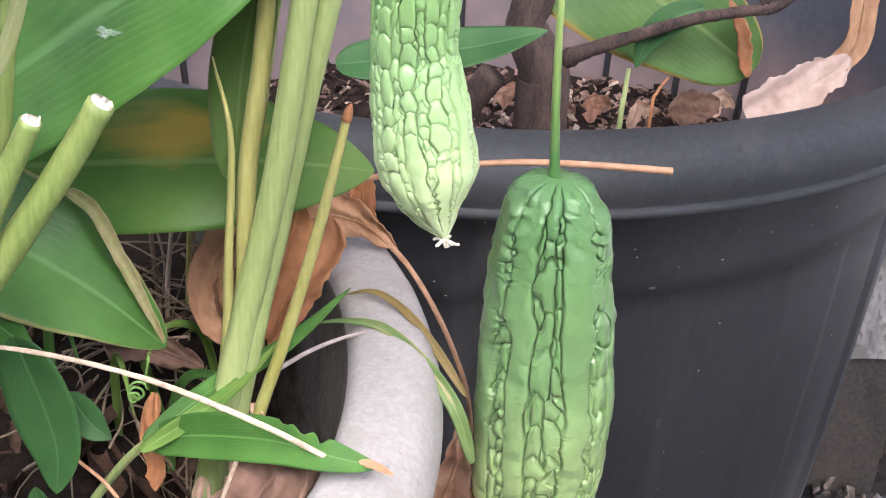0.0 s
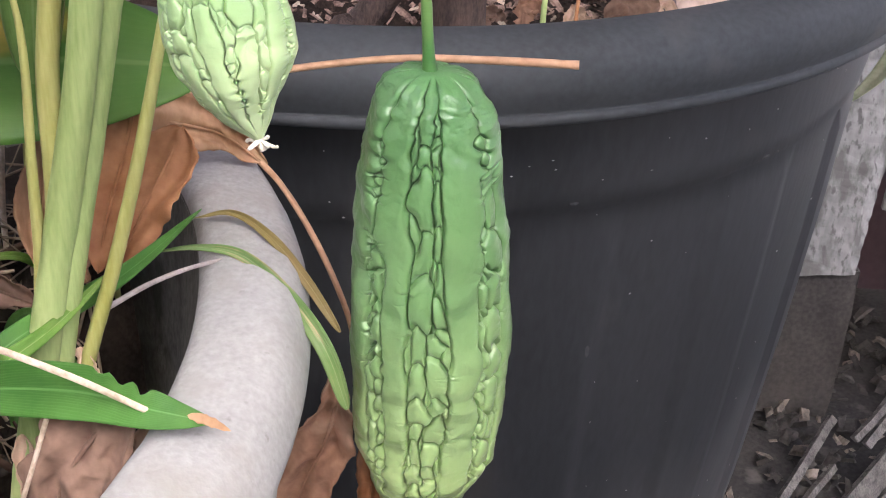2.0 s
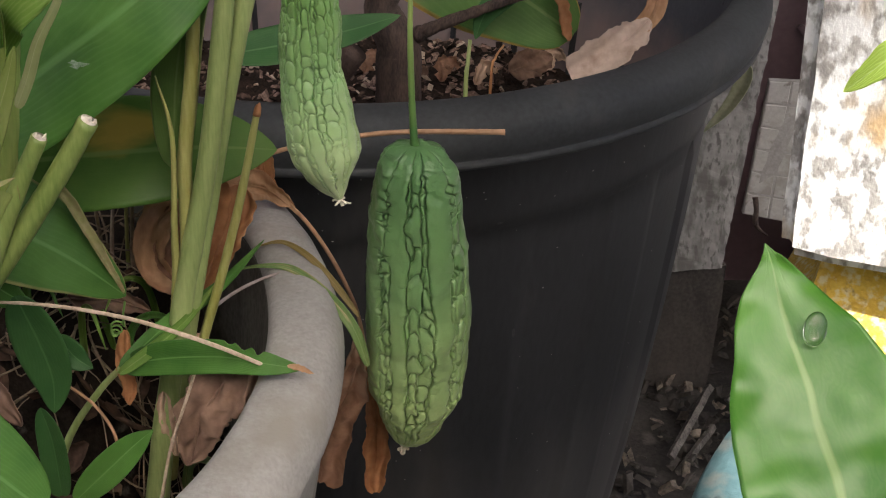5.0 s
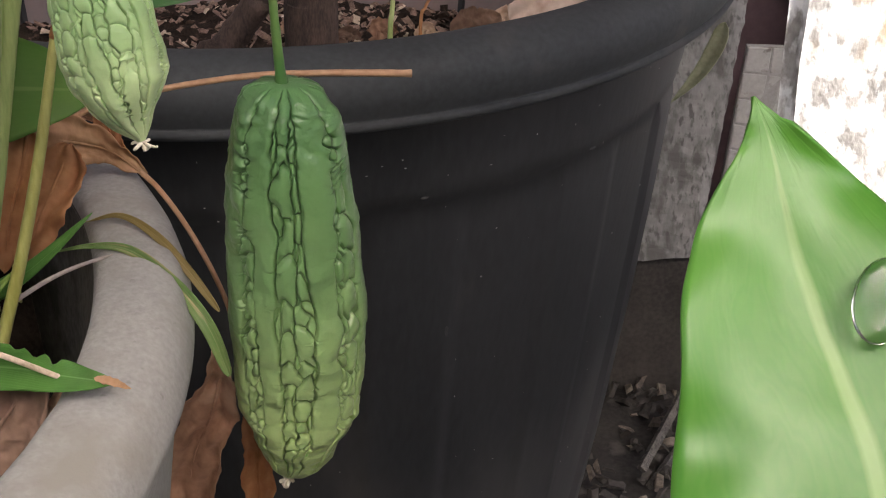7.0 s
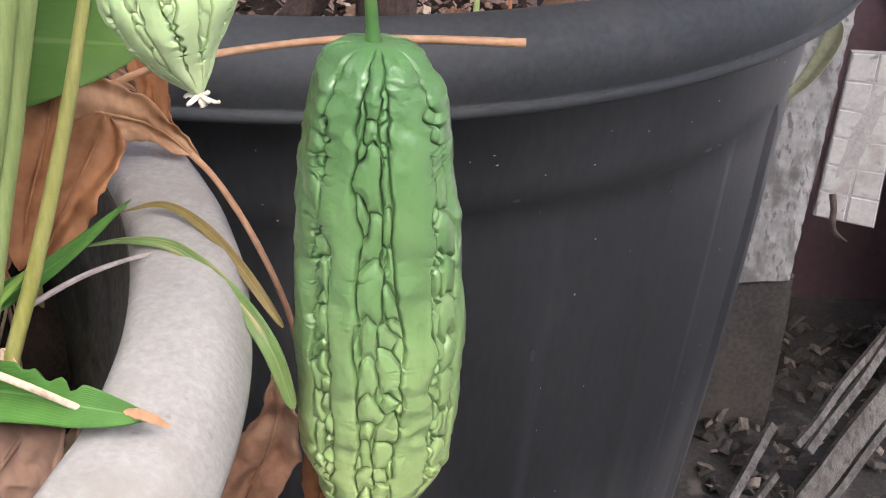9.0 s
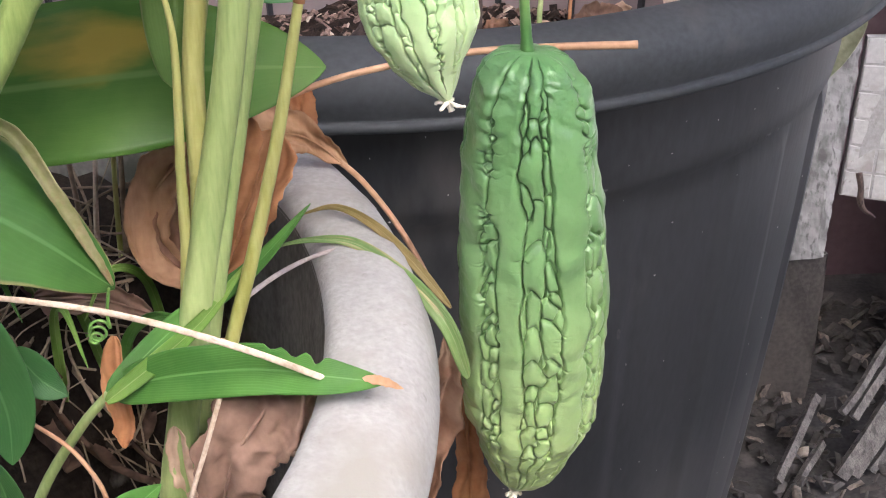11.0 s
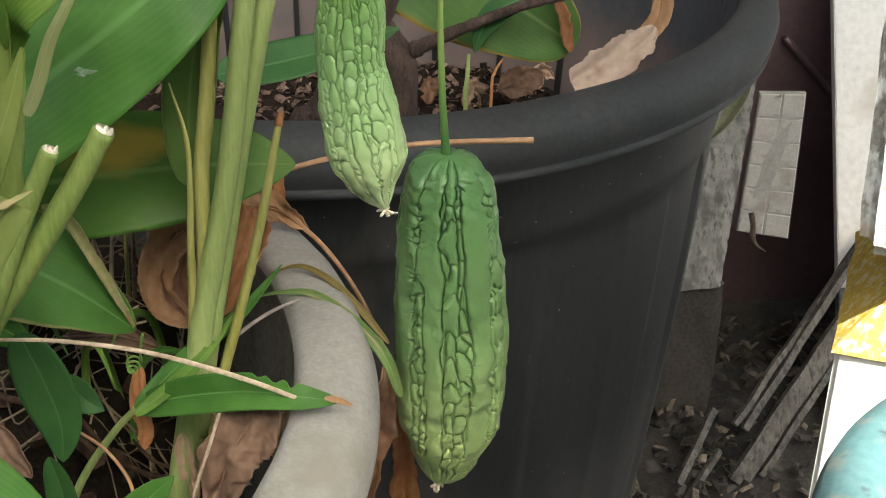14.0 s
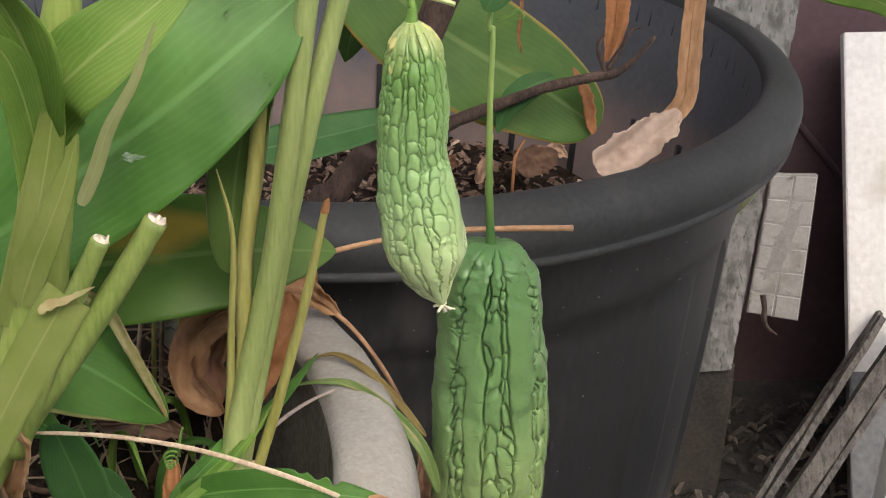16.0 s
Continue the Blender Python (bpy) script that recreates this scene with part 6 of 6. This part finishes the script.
def leaf_scraps(count, seed):
    rng = np.random.default_rng(seed)
    vs, fs, k = [], [], 0
    for i in range(count):
        a, rr = rng.uniform(0, 6.283), 0.18 * math.sqrt(rng.uniform(0, 1))
        p = np.array([RING_X + rr * math.cos(a), RING_Y + rr * math.sin(a), 0])
        p[2] = planter_top(p[0], p[1]) + rng.uniform(0.002, 0.022)
        rot = np.array(Euler((rng.uniform(-0.9, 0.9), rng.uniform(-0.9, 0.9), rng.uniform(0, 6.28))).to_matrix())
        s = rng.uniform(0.006, 0.018)
        g = np.array([[(u - 0.5) * s * 2, v * s * 0.5 * math.sin(0.3 + u * 2.6), 0.3 * s * (v * v) + 0.15 * s * math.sin(u * 5 + i)] for u in np.linspace(0, 1, 6) for v in (-1, -0.3, 0.3, 1)])
        vs.append(g @ rot.T + p)
        fs += [(k + r * 4 + c, k + r * 4 + c + 1, k + r * 4 + c + 5, k + r * 4 + c + 4) for r in range(5) for c in range(3)]
        k += 24
    me = mesh_of("scraps", np.vstack(vs), fs)
    return part("leaf_litter", me, M_LITTER, None, "dull brown dry leaf scraps in the planter", category="litter", kind="stuff")


leaf_scraps(260, 33)


# ---- plants in the black pot ----
def tree():
    t = thing("small_tree", "slim brown trunk with a bare branch in the pot", "tree")
    part("trunk", tube_mesh([(-0.0071, 0.3720, 0.6848), (-0.0175, 0.3720, 0.6590), (-0.0278, 0.3720, 0.6358), (-0.0368, 0.3720, 0.6119), (-0.0320, 0.3720, 0.5974), (-0.0248, 0.3740, 0.5815), (-0.0242, 0.3750, 0.5576), ((-0.0242, 0.3750, 0.5576)[0], 0.378, 0.425)],
                            [0.0105, 0.0106, 0.0108, 0.012, 0.0135, 0.0155, 0.0165, 0.017], n=60, seg=20, wobble=0.016), M_BARK, t)
    part("branch", tube_mesh([(-0.0120, 0.3720, 0.5897), (0.0001, 0.3680, 0.5974), (0.0242, 0.3660, 0.6086), (0.0583, 0.3640, 0.6228), (0.0859, 0.3640, 0.6298), (0.1037, 0.3640, 0.6338), (0.1144, 0.3630, 0.6422), (0.1277, 0.3630, 0.6589)],
                             [0.006, 0.0045, 0.0036, 0.0034, 0.0036, 0.002, 0.001], n=50, seg=10, wobble=0.06, seed=4), M_BARK, t, "bare dark side branch")
    part("twig", tube_mesh([(0.0978, 0.3640, 0.6337), (0.0911, 0.3630, 0.6508), (0.0945, 0.3630, 0.6597)], [0.002, 0.0016, 0.0008], n=14, seg=8, wobble=0.08, seed=5), M_BARK, t)
    part("twig", tube_mesh([(0.0986, 0.3640, 0.6362), (0.1057, 0.3630, 0.6493), (0.1109, 0.3630, 0.6618), (0.1182, 0.3630, 0.6644)], [0.002, 0.0014, 0.0012, 0.0008], n=16, seg=8, wobble=0.08, seed=6), M_BARK, t)
    part("root", tube_mesh([(-0.0547, 0.3740, 0.5761), (-0.0672, 0.3760, 0.5577), (-0.0793, 0.3720, 0.5427), (-0.0906, 0.3660, 0.5327), ((-0.0984, 0.3660, 0.5222)[0], 0.37, 0.43)], [0.009, 0.0095, 0.009, 0.007], n=24, seg=12, wobble=0.05, seed=7), M_BARK, t, "thick dark root")


tree()
POTTED = thing("broad_leaved_plant", "plant with broad yellowing leaves in the black pot", "plant")
CORNER = leaf("broad_leaf", [(-0.085, 0.402, 0.708), (-0.05, 0.401, 0.682), (-0.012, 0.4, 0.653), (0.027, 0.4, 0.629), (0.062, 0.4, 0.61), (0.102, 0.4, 0.583)], 0.048, M_LEAF_POT, "broad yellowing leaf with an orange dry corner in the pot", facing=(0.0, -0.9, 0.4), fold=0.04, shape=(0.4, 0.42), sides=(0.86, 0.9), seed=21, n=60, m=24, ripple=0.0009, parent=POTTED)
leaf("dry_corner", [(0.081, 0.3935, 0.6275), (0.0905, 0.3935, 0.61), (0.095, 0.3935, 0.594), (0.0985, 0.3935, 0.58)], 0.0042, M_DEAD_ORANGE, "orange dry corner of the broad leaf", shape=(0.6, 0.5), crumple=0.0009, ragged=0.4, n=30, m=6, parent=CORNER)
leaf("broad_leaf", [(-0.0258, 0.4300, 0.7178), (-0.0539, 0.4300, 0.6704), (-0.0667, 0.4300, 0.6403), (-0.0723, 0.4300, 0.6173)], 0.018, M_LEAF_POT, "green leaf behind the trunk in the pot", facing=(0.3, -0.9, 0.3), fold=0.1, seed=22, parent=POTTED)
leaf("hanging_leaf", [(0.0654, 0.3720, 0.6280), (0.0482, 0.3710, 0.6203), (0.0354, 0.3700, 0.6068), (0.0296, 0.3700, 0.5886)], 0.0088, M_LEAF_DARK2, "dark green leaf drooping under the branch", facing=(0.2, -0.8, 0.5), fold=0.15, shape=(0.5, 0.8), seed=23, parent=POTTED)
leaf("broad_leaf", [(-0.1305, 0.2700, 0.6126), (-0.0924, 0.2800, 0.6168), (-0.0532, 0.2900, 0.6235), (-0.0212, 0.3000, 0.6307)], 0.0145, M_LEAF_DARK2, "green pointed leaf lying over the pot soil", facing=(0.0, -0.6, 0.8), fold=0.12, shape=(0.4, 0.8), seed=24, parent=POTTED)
dead([(0.1559, 0.3850, 0.7109), (0.1555, 0.3840, 0.6690), (0.1557, 0.3820, 0.6368), (0.1547, 0.3800, 0.6094), (0.1414, 0.3780, 0.5935)], 0.0082, M_DEAD_TAN, "long tan dry leaf hanging down into the pot", 25, 0.0004, 0.7, 0.1, (0.2, 0.2), ripple=0.0003, ragged=0.1, pleat=0.06)
dead([(0.152, 0.378, 0.604), (0.143, 0.376, 0.594), (0.131, 0.373, 0.586), (0.115, 0.371, 0.575), (0.097, 0.369, 0.566)], 0.0135, M_DEAD_CREAM, "creased cream dry leaf base resting on the pot rim", 26, 0.0007, 0.6, 0.25, (0.45, 0.22), ripple=0.0003, ragged=0.22, pleat=0.1)
dead([(0.1011, 0.3820, 0.7104), (0.1043, 0.3810, 0.6759), (0.1038, 0.3800, 0.6548), (0.1004, 0.3800, 0.6357)], 0.0088, M_DEAD_ORANGE, "orange dry leaf hanging on the branch", 27, 0.0006, 0.6, 0.1, (0.3, 0.7), ragged=0.15, pleat=0.1)
dead([(0.0389, 0.3700, 0.6982), (0.0413, 0.3700, 0.6777), (0.0402, 0.3700, 0.6601), (0.0424, 0.3700, 0.6441)], 0.0013, M_DEAD_ORANGE, "thin curled orange dry strip hanging in the pot", 28, 0.0012, 0.8)
dead([(0.0673, 0.5600, 0.4865), (0.0852, 0.5800, 0.4858), (0.1060, 0.6000, 0.4854)], 0.013, M_DEAD_DARK, "dull brown dry leaf on the pot soil", 29, 0.002)
stem("dry_stalk", [((0.0419, 0.3700, 0.5557)[0], 0.37, 0.436), (0.0419, 0.3700, 0.5557), (0.0449, 0.3800, 0.5711), (0.0510, 0.3900, 0.5770)], [0.0012, 0.001, 0.0008], M_DEAD_ORANGE, "thin brown stalk standing in the pot", "dry stalk", "dry stalks", seed=30)
stem("green_sprout", [((0.0239, 0.3600, 0.5539)[0], 0.36, 0.436), (0.0239, 0.3600, 0.5539), (0.0249, 0.3650, 0.5731), (0.0260, 0.3700, 0.5883)], [0.0018, 0.0016, 0.0013], M_STEM, "thin green sprout in the pot soil", "sprout", "", seed=31)
for k, (px, py) in enumerate(((0.02, 0.0), (0.05, 0.02), (0.085, 0.01), (0.12, 0.03), (-0.02, 0.03), (0.15, 0.05))):
    dead([(POT_X + px + 0.03, 0.6 + py, 0.452), (POT_X + px + 0.035, 0.61 + py, 0.466), (POT_X + px + 0.05, 0.62 + py, 0.456)], 0.0065, (M_DEAD_DARK, M_DEAD, M_DEAD_PALE)[k % 3], "brown dry leaf scrap on the pot soil", 40 + k, 0.0035, ragged=0.6)
leaf("leaf_scrap", [(0.2395, 0.56, 0.432), (0.2575, 0.556, 0.4575), (0.2685, 0.552, 0.4845), (0.271, 0.549, 0.503)], 0.0068, M_SCRAP, "dull pale green leaf scrap caught behind the pot", facing=(-0.5, -0.8, 0.3), category="leaf", fold=0.35, shape=(0.9, 0.45), ragged=0.12, n=24, m=8, seed=50)


# ---- plant by the camera's side ----
def near_plant():
    t = thing("leafy_plant", "young plant with a large fresh green leaf and a water drop", "plant")
    sp = [(0.0782, -0.3370, 0.7657), (0.0761, -0.3310, 0.7714), (0.0735, -0.3220, 0.7794), (0.0699, -0.3110, 0.7890), (0.0662, -0.3010, 0.7985), (0.0638, -0.2950, 0.8059)]
    part("leaf", leaf_mesh(sp, 0.0172, (-0.05, -0.8, 0.55), fold=0.1, ripple=0.0009, crumple=0.0007, shape=(0.62, 1.15), n=70, m=30, seed=61), M_LEAF_NEAR, t, "large fresh green leaf")
    part("stem", tube_mesh([sp[0], (0.105, -0.335, 0.72), (0.135, -0.29, 0.64), (0.16, -0.24, 0.555)], [0.0012, 0.0014, 0.0018, 0.0022], n=24, seg=10), M_VINE, t)
    d = Vector((0.0718, -0.3069, 0.7957))
    bm = bmesh.new()
    bmesh.ops.create_icosphere(bm, subdivisions=3, radius=1)
    for v in bm.verts:
        v.co = Vector((v.co.x * 0.0022 + v.co.z * 0.0004, v.co.y * 0.0007 + v.co.z * 0.0017, v.co.z * 0.0027)) + d + Vector((0, -0.0009, 0))
    ob = part("water_drop", bm, M_WATER, t, "clear water drop")
    ob.data.polygons.foreach_set("use_smooth", [True] * len(ob.data.polygons))
    ob.visible_shadow = False


near_plant()


def lime_sprig():
    t = thing("leafy_sprig", "sprig with a lime green leaf beside the whitewashed planter", "plant")
    sp = [(0.1479, -0.1750, 0.8066), (0.1361, -0.1750, 0.8045), (0.1258, -0.1730, 0.7966), (0.1147, -0.1700, 0.7841)]
    part("leaf", leaf_mesh(sp, 0.0055, (-0.2, -0.8, 0.5), fold=0.15, seed=62, shape=(0.5, 0.7), ragged=0.15), M_LEAF_LIME, t, "lime green leaf")
    part("stem", tube_mesh([sp[0], (0.19, -0.185, 0.77), (0.2, -0.2, 0.68), (0.195, -0.205, 0.556)], [0.0008, 0.0012, 0.0016], n=20, seg=8), M_VINE, t)


lime_sprig()

leaf("hanging_leaf", [(0.2273, 0.5000, 0.6861), (0.2580, 0.5000, 0.6676), (0.2923, 0.5000, 0.6562), (0.3267, 0.5000, 0.6471), (0.3505, 0.5000, 0.6297)], 0.0115, M_LEAF_LIGHT, "light green leaf drooping in front of the maroon wall", facing=(0.0, -0.9, -0.3), fold=0.1, shape=(0.4, 0.6), seed=63)
stem("root", [(0.3247, 0.6600, 0.3181), (0.3265, 0.6550, 0.3066), (0.3261, 0.6500, 0.2957), (0.3305, 0.6500, 0.2876), (0.3405, 0.6500, 0.2802)], [0.003, 0.0026, 0.003, 0.002, 0.0008], M_BARK, "dry brown root hanging beside the tiles", "root", "", seed=64)
